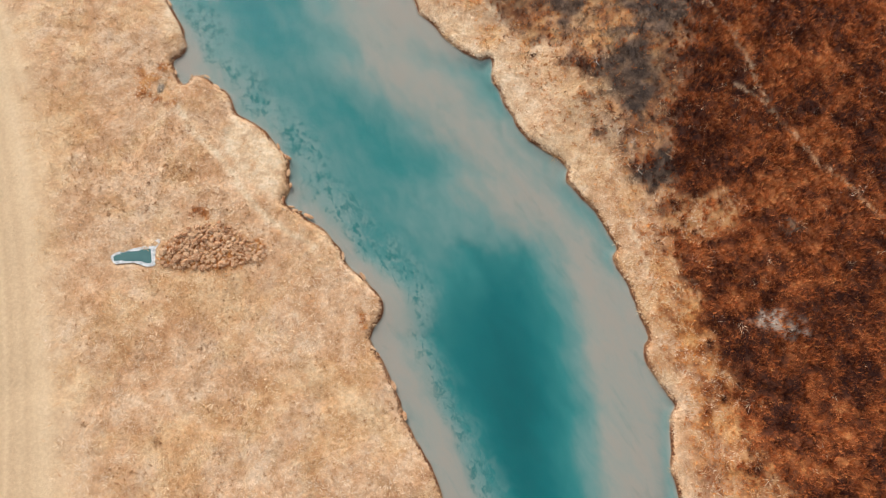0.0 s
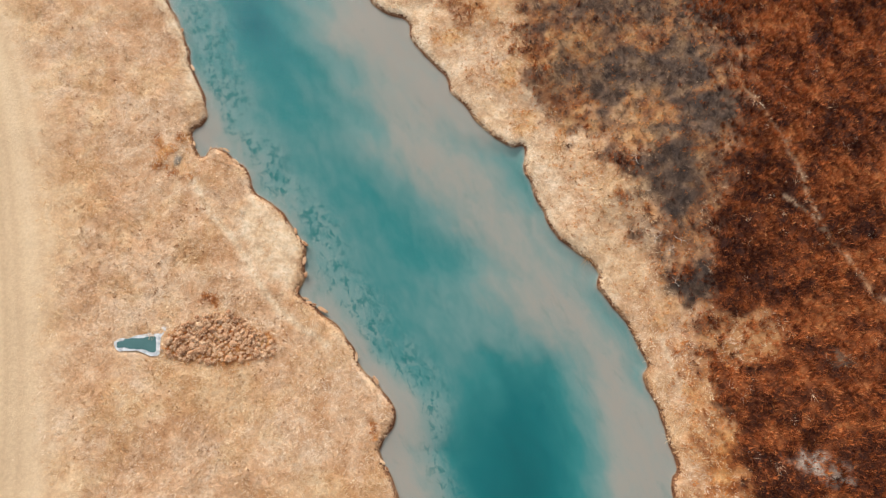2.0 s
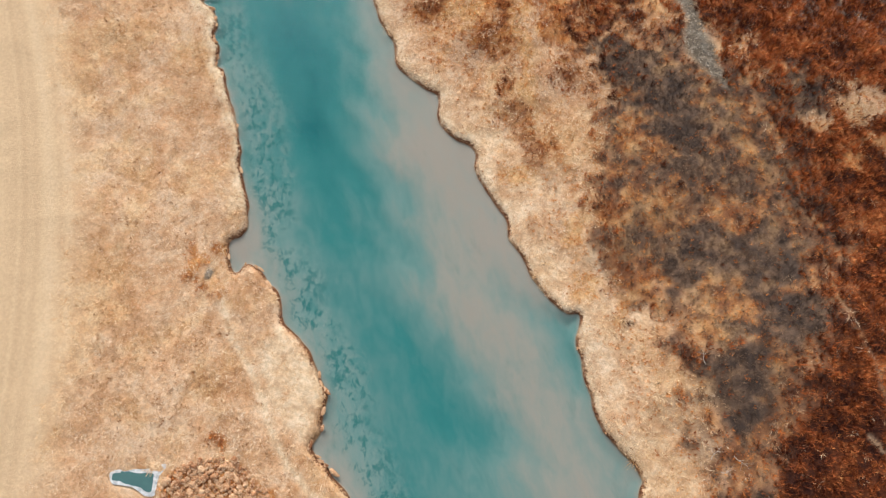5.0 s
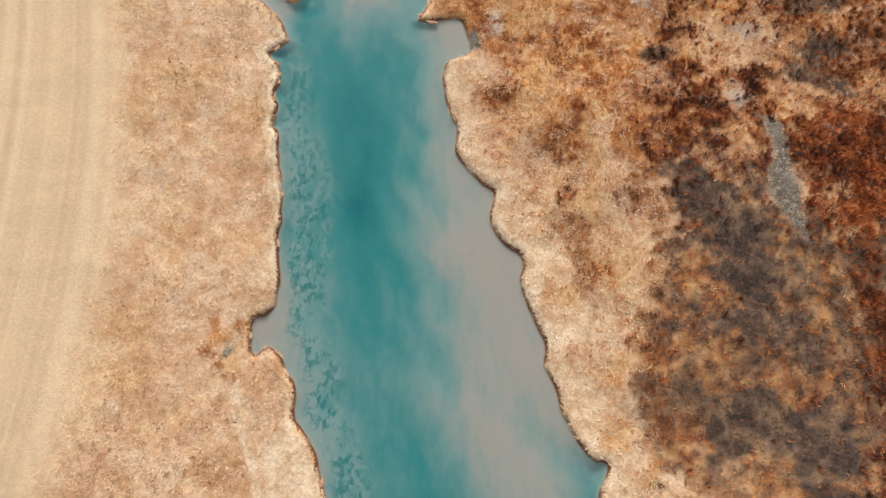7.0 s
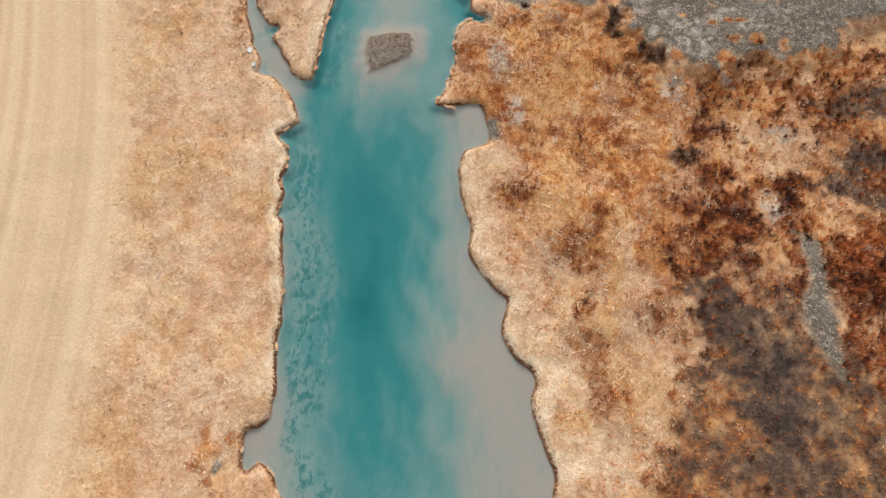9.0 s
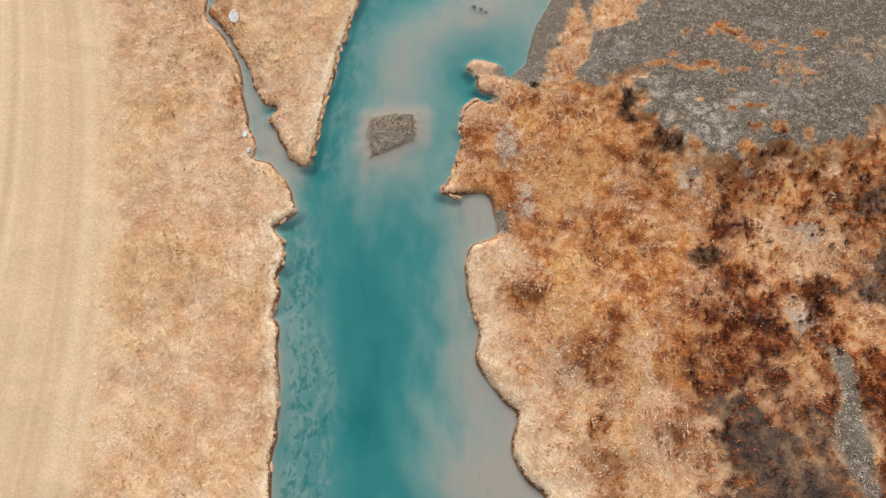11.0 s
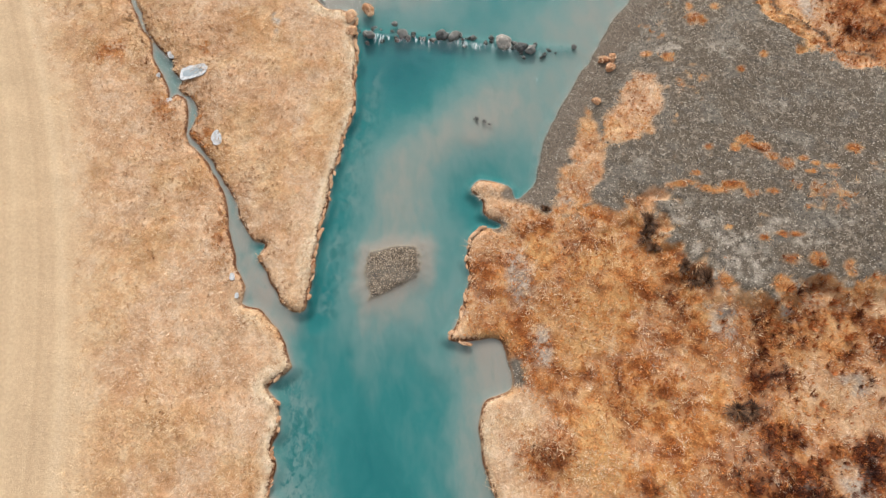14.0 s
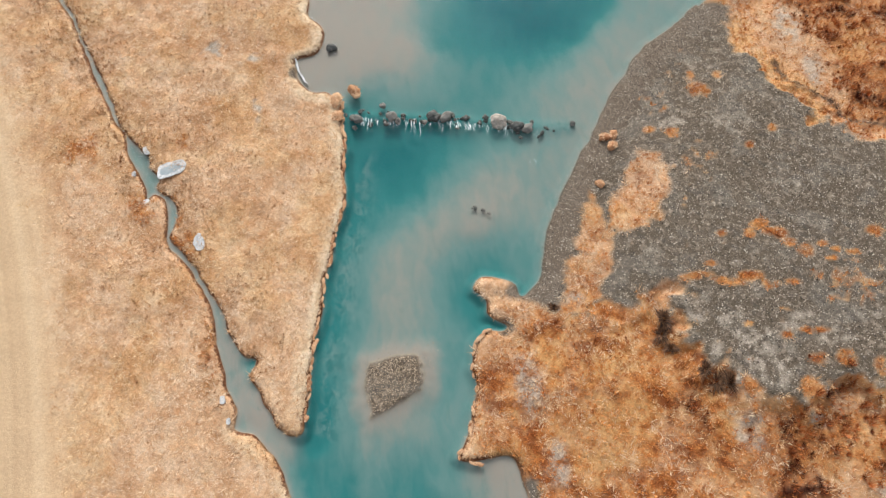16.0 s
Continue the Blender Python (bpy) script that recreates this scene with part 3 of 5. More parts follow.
WEDGE_RIM = [(5.9, 48.4), (7.2, 46.9), (8.6, 45.3), (9.7, 44.3), (10.6, 43.9)]
DITCH = [(-7.2, 86.1), (-5.8, 84.6), (-3.8, 84), (-2.6, 83.4), (-2, 82.4), (0.5, 82.8)]
# patches of the slope and the banks: x, y, half width, half length, turn
PALE_SPOTS = [(2.9, 58.3, 1.7, 1.7, 0.4), (1.4, 58.6, 1.2, 1.6, 0.4), (-3.1, 46.9, 0.7, 2.2, 0.4), (-1, 43.2, 0.8, 1.7, 0.4), (1.2, 40.2, 1.3, 1.9, 0.4),
    (2.4, 43.1, 1, 0.5, 0.4), (4.8, 39.6, 1.6, 1, 0), (7.7, 35.2, 1.9, 1.2, 0.1), (10.7, 30.3, 1.5, 1.1, 0), (15.8, 42.8, 1.3, 0.8, 0.1), (18.6, 44.5, 2.1, 1.3, 0.1),
    (1.3, 57.7, 1.1, 0.9, 0.4), (3.3, 56.8, 1.1, 1.2, 0.4), (3.5, 53.6, 0.8, 0.9, 0.4), (4, 59.2, 0.8, 0.7, 0.5), (3.3, 63.7, 0.8, 0.8, 0.3), (6.2, 45.4, 1.1, 0.7, 0),
    (10.1, 28.9, 0.9, 1.3, -0.2), (-11.6, 62.6, 0.5, 0.5, 0.4)]
UMBER_SPOTS = [(17.1, 18.3, 1.6, 1.4, -0.1), (23.9, 28.3, 1.3, 1.6, -0.2), (21.8, 28.3, 0.7, 1.3, -0.2), (27.3, 24.2, 0.6, 1, 0), (24.4, 22.9, 1, 0.8, -0.1),
    (26, 18.4, 0.9, 1.1, -0.1), (16.2, 21, 0.9, 0.8, -0.1), (20.2, 22.6, 1, 1, -0.1), (17.8, 26.5, 1.1, 0.8, -0.1), (19.3, 4.1, 1.2, 2, 0), (18.7, 7, 1.5, 0.8, -0.1),
    (17.4, 7.8, 0.8, 0.8, -0.1), (24.1, 9.6, 1.2, 1.6, 0), (23.5, 5.1, 1.1, 1.4, -0.1), (18.1, 11.4, 1.1, 0.9, -0.1), (18.2, -0.4, 0.6, 1.1, 0),
    (23.1, 1.2, 0.8, 1.2, 0), (22.4, 9.5, 0.8, 1, -0.1)]
UMBER_HIGH = [(-1.9, 55.1, 0.9, 0.7, 0.4), (-0.2, 52.3, 1.3, 1.8, 0.4), (-1.7, 51.9, 0.9, 1.1, 0.4), (2.4, 51.7, 0.7, 1.2, 0.4), (-0.5, 57.3, 0.7, 0.7, 0.4),
    (-6.9, 61.5, 0.6, 0.5, 0.3), (-1.8, 54.9, 0.8, 0.8, 0.4), (0.4, 51.6, 0.7, 1.1, 0.3), (-1.2, 52.1, 0.6, 0.8, 0.4), (2.3, 52.1, 1, 0.9, 0.4),
    (4.5, 55, 0.9, 1.3, 0.4), (3.8, 61.7, 0.9, 1, 0.4), (-1.4, 56.9, 0.6, 0.7, 0.4), (-2.8, 61, 0.8, 0.5, 0.3), (-0.3, 54.1, 1, 0.7, 0.3), (-7.6, 60, 0.9, 0.7, 0.3),
    (-5.4, 49.3, 0.5, 0.5, 0.4), (-1.1, 49.3, 0.8, 0.6, 0.5), (20.2, 41, 1.6, 1, 0.1)]
GREY_SPOTS = [(9.8, 33, 1.6, 1.2, 0.4), (7.5, 41.3, 1.9, 0.9, 0.4), (6.5, 62.6, 1.7, 0.8, 0.4), (8.1, 63.8, 1.4, 1, 0.5), (8.4, 59.1, 1.8, 1.2, 0.4), (7.6, 56.8, 1.6, 0.7, 0.4), (9.7, 56.4, 1.3, 0.8, 0.4),
    (14.7, 44.9, 1.6, 1.8, 0.1), (11.3, 33.1, 1.5, 0.8, 0.1), (9.3, 31.9, 1, 0.7, 0.1), (6.4, 42.8, 2.1, 1, 0.1), (4.4, 44.9, 1.5, 0.9, 0), (12.6, 25.9, 1.5, 2.5, 0.1),
    (15.1, 29.6, 1.5, 1.9, 0.1), (13.6, 32.9, 1.3, 1.8, 0.1), (14.1, 18.3, 1.1, 1.1, 0.2), (12.9, 24.7, 1.1, 1.5, -0.1), (3.9, 45.2, 1.8, 1.5, 0.4),
    (6.4, 43.8, 1.8, 1.5, 0.4), (2.1, 46.7, 1.3, 0.7, 0.5), (8.2, 39.9, 1.1, 1.2, 0.5), (21.3, 13.9, 0.7, 0.7, -0.1)]
BRIGHT_SPOTS = [(22.7, 19.5, 2, 1.1, -0.1), (24, 24.8, 1.3, 1.1, -0.2), (20, 27, 0.8, 1.1, -0.2), (20.3, 16.5, 1.5, 1.1, -0.2), (26.9, 26.4, 1.3, 0.9, -0.1),
    (23.4, 16.9, 1, 0.9, -0.2), (25.1, 14.5, 1, 0.9, -0.1), (18.4, 9.8, 1.2, 0.8, -0.1), (19.1, 0.8, 1.2, 1.1, 0), (22.3, 3, 0.8, 1.3, 0), (21.2, 4.1, 0.6, 1.4, -0.1),
    (21.7, 10.7, 0.6, 0.7, -0.1), (21.8, 5.6, 0.8, 0.6, -0.1), (16.7, 2.1, 1.5, 1.3, 0), (21.7, 0.4, 0.8, 0.8, 0), (16, 27, 0.5, 0.6, -0.1), (20.1, 36.6, 2, 1.6, 0.1),
    (17.3, 33.1, 0.8, 1.2, 0.1), (20.8, 29.7, 0.7, 2.3, 0.1)]
BRIGHT_HIGH = [(16, 27.6, 0.6, 0.8, 0.1), (13.6, 45.7, 0.9, 1, 0.1), (2, 64.8, 1.6, 0.9, 0.5), (4.7, 65.7, 1.6, 0.9, 0.5), (5.4, 50.5, 1.3, 0.8, 0.4),
    (7.5, 53.6, 1.3, 1, 0.5), (9.5, 53.2, 1.5, 1.6, 0.5), (1.9, 64.8, 1.5, 1, 0.5), (-4.1, 61.6, 0.6, 0.6, 0.4), (-0.1, 59.3, 1.1, 0.8, 0.4), (1.2, 62.1, 1, 1.1, 0.4),
    (-5.2, 89.8, 1.6, 1.7, 0.3), (-1.7, 89.1, 1.6, 2.8, 0.3)]
OCHRE_SPOTS = [(-11.8, 56.7, 2.1, 2.2, 0.4), (-15.6, 59.7, 1, 1.7, 0.3), (-10.3, 58.5, 1.2, 1.1, 0.4), (-12.2, 61, 1.2, 1.1, 0.4), (-3.2, 45, 0.6, 3.8, 0.3),
    (-4.6, 49.2, 0.7, 1.6, 0.4), (16.5, 15.4, 1.6, 1.5, -0.1), (18, 40.5, 1, 0.9, 0.1), (19.5, 41.9, 1.1, 0.8, 0.1), (11.7, 27.8, 0.8, 0.8, 0.1),
    (3.5, 29.6, 0.9, 0.8, 0.1), (2.3, 33.4, 0.7, 1.5, 0), (-2.2, 36.4, 1.3, 0.8, 0.4), (-8.8, 49.7, 1.4, 2.8, 0.4), (-7.5, 86.1, 1.1, 1.2, 0.4),
    (-5.9, 84.2, 1.2, 1.4, 0.4), (-4.4, 81.7, 1.3, 1.2, 0.5), (-9.8, 88.5, 0.8, 1.7, 0.2), (5.9, 28.8, 0.7, 0.8, -0.1)]
MOSS_SPOTS = [(-16.6, 57.9, 0.7, 1.8, 0.4), (-13.7, 54.5, 0.7, 1.2, 0.5), (-4.3, 59.4, 0.7, 0.5, 0.4), (-4.6, 60.4, 0.9, 0.4, 0.4), (-0.9, 61.4, 0.7, 0.4, 0.4),
    (4.1, 53.3, 0.8, 1.2, 0.5), (3.1, 58.8, 0.7, 0.8, 0.4), (-4.5, 86.5, 0.8, 1.5, 0.3), (-6.8, 90, 0.9, 2.2, 0.3), (19.6, 8.3, 1.2, 0.6, -0.1),
    (20.6, 7.5, 0.7, 0.3, -0.1), (-15.6, 64, 0.6, 0.6, 0.3), (-4.1, 59.5, 0.6, 0.8, 0.4)]
LICHEN_SPOTS = [(-12.5, 78.9, 0.9, 0.5, 0.2), (-13.2, 78.1, 0.6, 0.4, 0.2), (-7.7, 65.3, 1.9, 0.9, 0.2), (-5, 64, 1.9, 1, 0.3), (-7.6, 63.3, 1.2, 0.7, 0.3),
    (-2.9, 66.7, 1.2, 0.6, 0.3), (-5.4, 64.8, 2.2, 0.7, 0.2), (-1.1, 66.6, 1.2, 0.7, 0.3), (-3.9, 63.2, 1.5, 0.8, 0.3), (-5.2, 75.5, 1, 0.5, 0.3),
    (-9, 79.5, 1.5, 0.7, 0.3), (-12.7, 68.5, 0.9, 0.6, 0.3), (-1.8, 62.9, 1.2, 0.5, 0.4), (1.5, 62.6, 0.5, 0.9, 0.3), (-5.9, 61.9, 0.5, 0.8, 0.2),
    (0.5, 68.2, 0.9, 0.7, 0.4)]
WEST_RUST = [(-20.3, 24.4, 0.3, 0.7, 0.4), (-19.1, 26.7, 0.3, 0.6, 0.4), (-19.1, 24.1, 0.7, 0.2, 0.4), (-21.1, 25.5, 0.4, 1.2, 0), (-19.3, 27, 0.5, 0.6, 0.1), (-15.7, 15.6, 0.8, 0.4, 0), (-5, 8.8, 0.3, 1, 0), (-35.4, 53.6, 0.4, 2.4, 0.4), (-44.4, 60.3,
    0.8, 1.2, 0.5), (-40.7, 58.9, 0.8, 1.2, 0.4), (-44.1, 65.9, 0.8, 0.6, 0.4), (-50.8, 62.8, 0.8, 1, 0.4), (-41.9, 60.4, 0.5, 1.2, 0.3), (-36.5, 73.6, 0.3, 0.8, 0.4),
    (-20.4, 25.8, 0.6, 0.5, 0.4)]
RUST_SPOTS = [(3.9, 34.3, 0.4, 2, 0.3), (-10.7, 48.6, 1.2, 1.6, 0.3), (-5.6, 46.4, 1.6, 1.5, 0.3), (-4.3, 42.8, 1.1, 1.2, 0.4), (-2.7, 40, 0.8, 1.6, 0.4), (-1.1, 38.5, 1.1, 0.9, 0.4),
    (0.3, 38.7, 0.5, 0.6, 0.4), (-0.5, 44.5, 1, 1.3, 0.4), (1.1, 49, 1.7, 1.5, 0.5), (-5.9, 54.6, 1.4, 1.3, 0.4), (-8.1, 53.1, 1.2, 1.2, 0.4), (-6.1, 47, 1.4, 0.6, 0.5),
    (-11.1, 48.1, 1.2, 1.1, 0.4), (-12.8, 61.6, 1.6, 1.2, 0.4), (-16.2, 61.5, 1.6, 0.7, 0.4), (3.9, 35, 0.5, 2.4, 0), (4.8, 32.2, 0.9, 1.3, 0.1),
    (-4.1, 42.8, 1, 1, 0.1), (-1.5, 38.4, 0.9, 1.1, 0), (-3.2, 41.1, 0.9, 0.9, 0.1)]
ORANGE_SPOTS = [(-6.2, 72.4, 0.6, 0.4, 0.3), (-5.3, 72, 0.7, 0.4, 0.3), (-6.7, 71.5, 0.3, 0.4, 0.3), (-4.3, 71.6, 0.4, 0.3, 0.3), (-3.4, 71.4, 0.5, 0.4, 0.3),
    (-8.2, 71.1, 0.3, 0.3, 0.3), (-2.5, 72.1, 0.3, 0.2, 0.4), (-1.8, 72, 0.3, 0.2, 0.3), (-0.8, 72.1, 0.5, 0.2, 0.3), (-2, 71.3, 0.3, 0.2, 0.3),
    (-11.7, 82.1, 0.7, 0.6, 0.2), (-12.4, 83.1, 0.3, 0.5, 0.3), (-1.8, 64.8, 0.5, 0.4, 0.3), (-0.4, 65.3, 0.6, 0.5, 0.3), (-6.1, 68.7, 0.7, 0.3, 0.3),
    (-5, 68.5, 0.5, 0.3, 0.3), (-9, 67.7, 1.1, 0.3, 0.3), (-7.3, 68, 0.9, 0.3, 0.2)]
ORANGE_MORE = [(-3.8, 69, 0.4, 0.2, 0.3), (-2.3, 66.4, 0.8, 0.2, 0.3), (-3.6, 65.7, 0.3, 0.2, 0.3), (0.1, 74, 0.5, 0.3, 0.3), (-5.7, 65.6, 0.3, 0.2, 0.3),
    (-8.4, 68.8, 0.3, 0.2, 0.3), (-12.6, 77.9, 0.4, 0.4, 0.2), (-10.7, 83.6, 0.3, 0.4, 0.3), (-6.7, 79.9, 0.3, 0.3, 0.3), (-7.8, 78.1, 0.3, 0.3, 0.3),
    (-14.1, 77.8, 0.4, 0.3, 0.2), (1.4, 65.4, 0.4, 0.7, 0.3), (-5, 62.1, 0.4, 0.5, 0.3), (-1.8, 62.9, 0.6, 0.7, 0.4), (-9.3, 63.8, 0.6, 0.3, 0.3),
    (0.2, 63.8, 0.3, 0.4, 0.2)]
FROST_SPOTS = [(-46.1, 73.5, 1, 0.7, 0.4), (-40.7, 70.2, 0.4, 1, 0.4), (-43, 74.1, 0.8, 0.5, 0.4)]
DEPTH_GUESSES = np.array(joined(DEPTH_POOL, DEPTH_RIFFLE, DEPTH_BEND, DEPTH_RUN, DEPTH_REACH, DEPTH_GLIDE, DEPTH_SHOAL, DEPTH_ISLET, DEPTH_NARROWS, DEPTH_SPIT, DEPTH_WEIR, DEPTH_HEAD))


def hashed(i, j, seed):
    n = (i * 374761393 + j * 668265263 + seed * 982451653) & 0xFFFFFFFF
    n = ((n ^ (n >> 13)) * 1274126177) & 0xFFFFFFFF
    return ((n ^ (n >> 16)) & 0xFFFF) / 65535.0


def wander(x, y, size, seed=0, octaves=3):
    """Smooth random field between -1 and 1, with features of that size in metres."""
    total, gain, norm = np.zeros_like(x), 1.0, 0.0
    for o in range(octaves):
        u, v = x / size * 2**o + 1000, y / size * 2**o + 1000
        i, j = np.floor(u).astype(np.int64), np.floor(v).astype(np.int64)
        a, b = u - i, v - j
        a, b = a * a * (3 - 2 * a), b * b * (3 - 2 * b)
        k = seed * 17 + o
        total += gain * ((hashed(i, j, k) * (1 - a) + hashed(i + 1, j, k) * a) * (1 - b) + (hashed(i, j + 1, k) * (1 - a) + hashed(i + 1, j + 1, k) * a) * b)
        norm += gain
        gain *= 0.5
    return total / norm * 2 - 1


def rounded(points, steps=4, closed=True):
    """The polyline, rounded through its points."""
    p = np.array(points, float)
    n, out = len(p), []
    for i in range(n if closed else n - 1):
        a, b, c, d = (p[(i + k) % n] if closed else p[min(max(i + k, 0), n - 1)] for k in (-1, 0, 1, 2))
        if np.hypot(*(c - b)) > 30:
            out.append(b)
            continue
        for s in range(steps):
            t = s / steps
            out.append(0.5 * (2 * b + (c - a) * t + (2 * a - 5 * b + 4 * c - d) * t * t + (3 * b - a - 3 * c + d) * t**3))
    if not closed:
        out.append(p[-1])
    return np.array(out)


def inside(x, y, outline, closed=True, steps=4):
    """Signed distance to an outline, positive within."""
    p = rounded(outline, steps, closed)
    a, b = (p, np.roll(p, -1, 0)) if closed else (p[:-1], p[1:])
    best, odd = np.empty_like(x), np.zeros(x.shape, bool)
    size, all_a, all_b = 6000, a, b
    for k in range(0, len(x), size):
        px, py = x[k:k + size, None], y[k:k + size, None]
        close = (np.maximum(all_a[:, 1], all_b[:, 1]) > py.min() - 22) & (np.minimum(all_a[:, 1], all_b[:, 1]) < py.max() + 22)
        a, b = (all_a[close], all_b[close]) if close.any() else (all_a, all_b)
        ex, ey = b[:, 0] - a[:, 0], b[:, 1] - a[:, 1]
        wx, wy = px - a[:, 0], py - a[:, 1]
        t = np.clip((wx * ex + wy * ey) / (ex * ex + ey * ey + 1e-12), 0, 1)
        best[k:k + size] = np.sqrt(((wx - t * ex) ** 2 + (wy - t * ey) ** 2).min(1))
        if closed:
            up = (a[:, 1] <= py) != (b[:, 1] <= py)
            cross = px < a[:, 0] + (py - a[:, 1]) * ex / np.where(abs(ey) < 1e-9, 1e-9, ey)
            odd[k:k + size] = (up & cross).sum(1) % 2 == 1
    return np.where(odd, best, -best) if closed else best


def soft(v, a, b):
    t = np.clip((v - a) / (b - a), 0, 1)
    return t * t * (3 - 2 * t)


def lines(low, high, step, reach):
    """Grid lines: even between low and high, then wider and wider out to reach."""
    mid = list(np.arange(low, high + step / 2, step))
    out, gap = [], step
    at = 0.0
    while at < reach:
        gap *= 1.35
        at += gap
        out.append(at)
    return np.array([low - v for v in out[::-1]] + mid + [mid[-1] + v for v in out])


GX, GY = lines(-66, 35, 0.145, 3000), lines(-4, 99, 0.145, 3000)
X, Y = (g.ravel() for g in np.meshgrid(GX, GY))
wx = X + 0.16 * wander(X, Y, 1.1, 1, 2)
wy = Y + 0.16 * wander(X, Y, 1.1, 2, 2)
d_west, d_spit, d_east = inside(wx, wy, WEST_EDGE), inside(wx, wy, SPIT_EDGE), inside(wx, wy, EAST_EDGE)
land = np.maximum(np.maximum(d_west, d_spit), d_east)
n1, n2, n3 = wander(X, Y, 0.9, 3), wander(X, Y, 3.0, 4), wander(X, Y, 9.0, 5)
rough = 0.8 * n1 + 0.6 * n2

inland = soft(d_east, 2, 5)
bar = inside(X + (0.7 + 0.5 * inland) * n1, Y + (0.7 + 0.9 * inland) * n2 + 0.6 * inland * n1, [(a - 1.6, b) if k < 15 else (a, b) for k, (a, b) in enumerate(GRAVEL_BAR)], True, 2)
tongue = np.maximum(inside(X + 0.2 * n1, Y + 0.2 * n1, TONGUE, True, 1), inside(X + 0.2 * n1, Y + 0.2 * n1, TONGUE_HEAD, True, 1)) + 0.1 + 0.6 * wander(X, Y, 0.8, 21, 3)
bar = bar + inland * (0.5 * wander(X, Y, 0.55, 7, 2) + (0.45 + 0.5 * soft(-Y, -72, -66)) * wander(X, Y, 1.6, 23, 3))
gravel = soft(bar, -0.25, 0.35) * (1 - soft(tongue, -0.2, 0.3))
wedge = inside(X + 0.25 * n1, Y + 0.25 * n1, WEDGE, True, 1)
gravel = np.maximum(gravel, soft(wedge, -0.2, 0.3))
beach = soft(bar, -1.5, 0.6) * (d_east > -3)
mud = np.exp(-((X + 14.4) ** 2 + (Y - 52.4) ** 2) / 1.2) + np.exp(-((X + 19) ** 2 + (Y - 61) ** 2) / 0.5) + np.exp(-((X + 39.6) ** 2 + (Y - 74) ** 2) / 0.6)

# heights: cut banks half a metre high, a gentle shore on the gravel, a slope that climbs from the east bank
slope = 0.27 + 0.09 * soft(-Y, -38, -26) - 0.11 * soft(Y, 44, 58)
climb = slope * 22 * (1 - np.exp(-np.maximum(d_east - 3, 0) / 22)) * soft(-X, -400, -40)
bank = (0.26 + 0.08 * n2) * (1 - 0.45 * soft(-d_west, 2.5, 0.8) * soft(-d_spit, 2.5, 0.8))
run = 0.40
cut = bank * soft(land, -0.06, run)
shore = 0.95 * (1 - np.exp(-np.maximum(land, 0) / 5.0)) + 0.02
flat = np.clip(np.maximum(beach, np.clip(mud, 0, 1)), 0, 1)
top = cut * (1 - flat) + shore * flat * soft(land, -0.1, 0.1)
off_line = -inside(X, Y, joined(MOWN_EDGE, [(-900, 95), (-900, -40)]), True, 2)       # metres east of the mown edge
bumps = soft(land, 0.15, 0.8) * (1 - 0.85 * soft(-off_line, -2.5, 2.0) * (d_west > 0)) * (0.05 * n1 + 0.08 * n2 + 0.10 * n3) * (1 - 0.6 * gravel)

# depth of the bed, between places judged by the water's colour in view
near = land < 0.3
deep = np.full(X.shape, 0.35)
def across(to_west, to_east):
    """Share of the way over from the west bank, in river widths of about 12 m."""
    a, b = np.maximum(-to_west, 0), np.maximum(-to_east, 0)
    return 12 * a / np.maximum(a + b, 0.1), 0.4 * (a + b)


sx, sy = DEPTH_GUESSES[:, 0].copy(), DEPTH_GUESSES[:, 1].copy()
guess_spots = np.stack([*across(np.maximum(inside(sx, sy, WEST_EDGE), inside(sx, sy, SPIT_EDGE)), inside(sx, sy, EAST_EDGE)), sy * 0.45], 1)
over, wide = across(np.maximum(d_west, d_spit), d_east)
q = np.stack([over[near] + 0.18 * n2[near], wide[near], (Y[near] + 0.5 * n1[near]) * 0.45], 1)
plain = np.stack([X[near] + 0.5 * n2[near], Y[near] + 0.5 * n1[near]], 1) * 0.42
upper = soft(Y[near], 50, 55)                # where the banks turn, distances along the bed serve better
part_deep = np.empty(len(q))
for k in range(0, len(q), 20000):
    blend = 0.0
    for places, spots, share in ((q, guess_spots, 1 - upper), (plain, DEPTH_GUESSES[:, :2] * 0.42, upper)):
        r2 = ((places[k:k + 20000, None] - spots[None]) ** 2).sum(2)
        w = np.exp(-r2 / (2 * 0.58**2)) + 1e-3 / (1 + r2) ** 1.5
        blend = blend + share[k:k + 20000] * (w * DEPTH_GUESSES[:, 2]).sum(1) / w.sum(1)
    part_deep[k:k + 20000] = blend
deep[near] = part_deep
brook = soft(-d_west, 2.2, 0.6) * soft(-d_spit, 2.2, 0.6)
deep = deep * (1 - brook) + (0.08 + 0.14 * soft(-X, 33, 38)) * brook * soft(-land, 0.0, 0.3)
for cx, cy, size in ((-18.6, 27.7, 1.15), (-16.8, 53.8, 1.7), (-31.0, 51.3, 1.3)):
    deep *= 1 - 0.97 * np.exp(-(((X - cx) ** 2 + (Y - cy) ** 2) / size**2) ** 2)
jag = wander(X, Y, 0.5, 26, 2)
islet = inside(X + 0.2 * n1 + 0.3 * jag + 0.05, Y + 0.3 * n1 + 0.25 * jag + 0.12, ISLET_EDGE, True, 1) - 0.14
deep *= soft(0.14 - inside(X + 0.3 * n1 + 0.05, Y + 0.3 * n1 + 0.12, ISLET_EDGE, True, 1), 0.1, 1.6)
weir_line = inside(X, Y, [(-35.2, 71.6), (-31.6, 72.9), (-28, 74.0), (-24, 75.1), (-19.3, 76.6)], False)
weir = np.exp(-(weir_line / 0.55) ** 2) * soft(X, -36, -34) * soft(-X, 18, 20)
bed = -0.10 - 0.75 * deep * soft(-land, 0, 0.7)
bed = bed * (1 - 0.6 * weir)
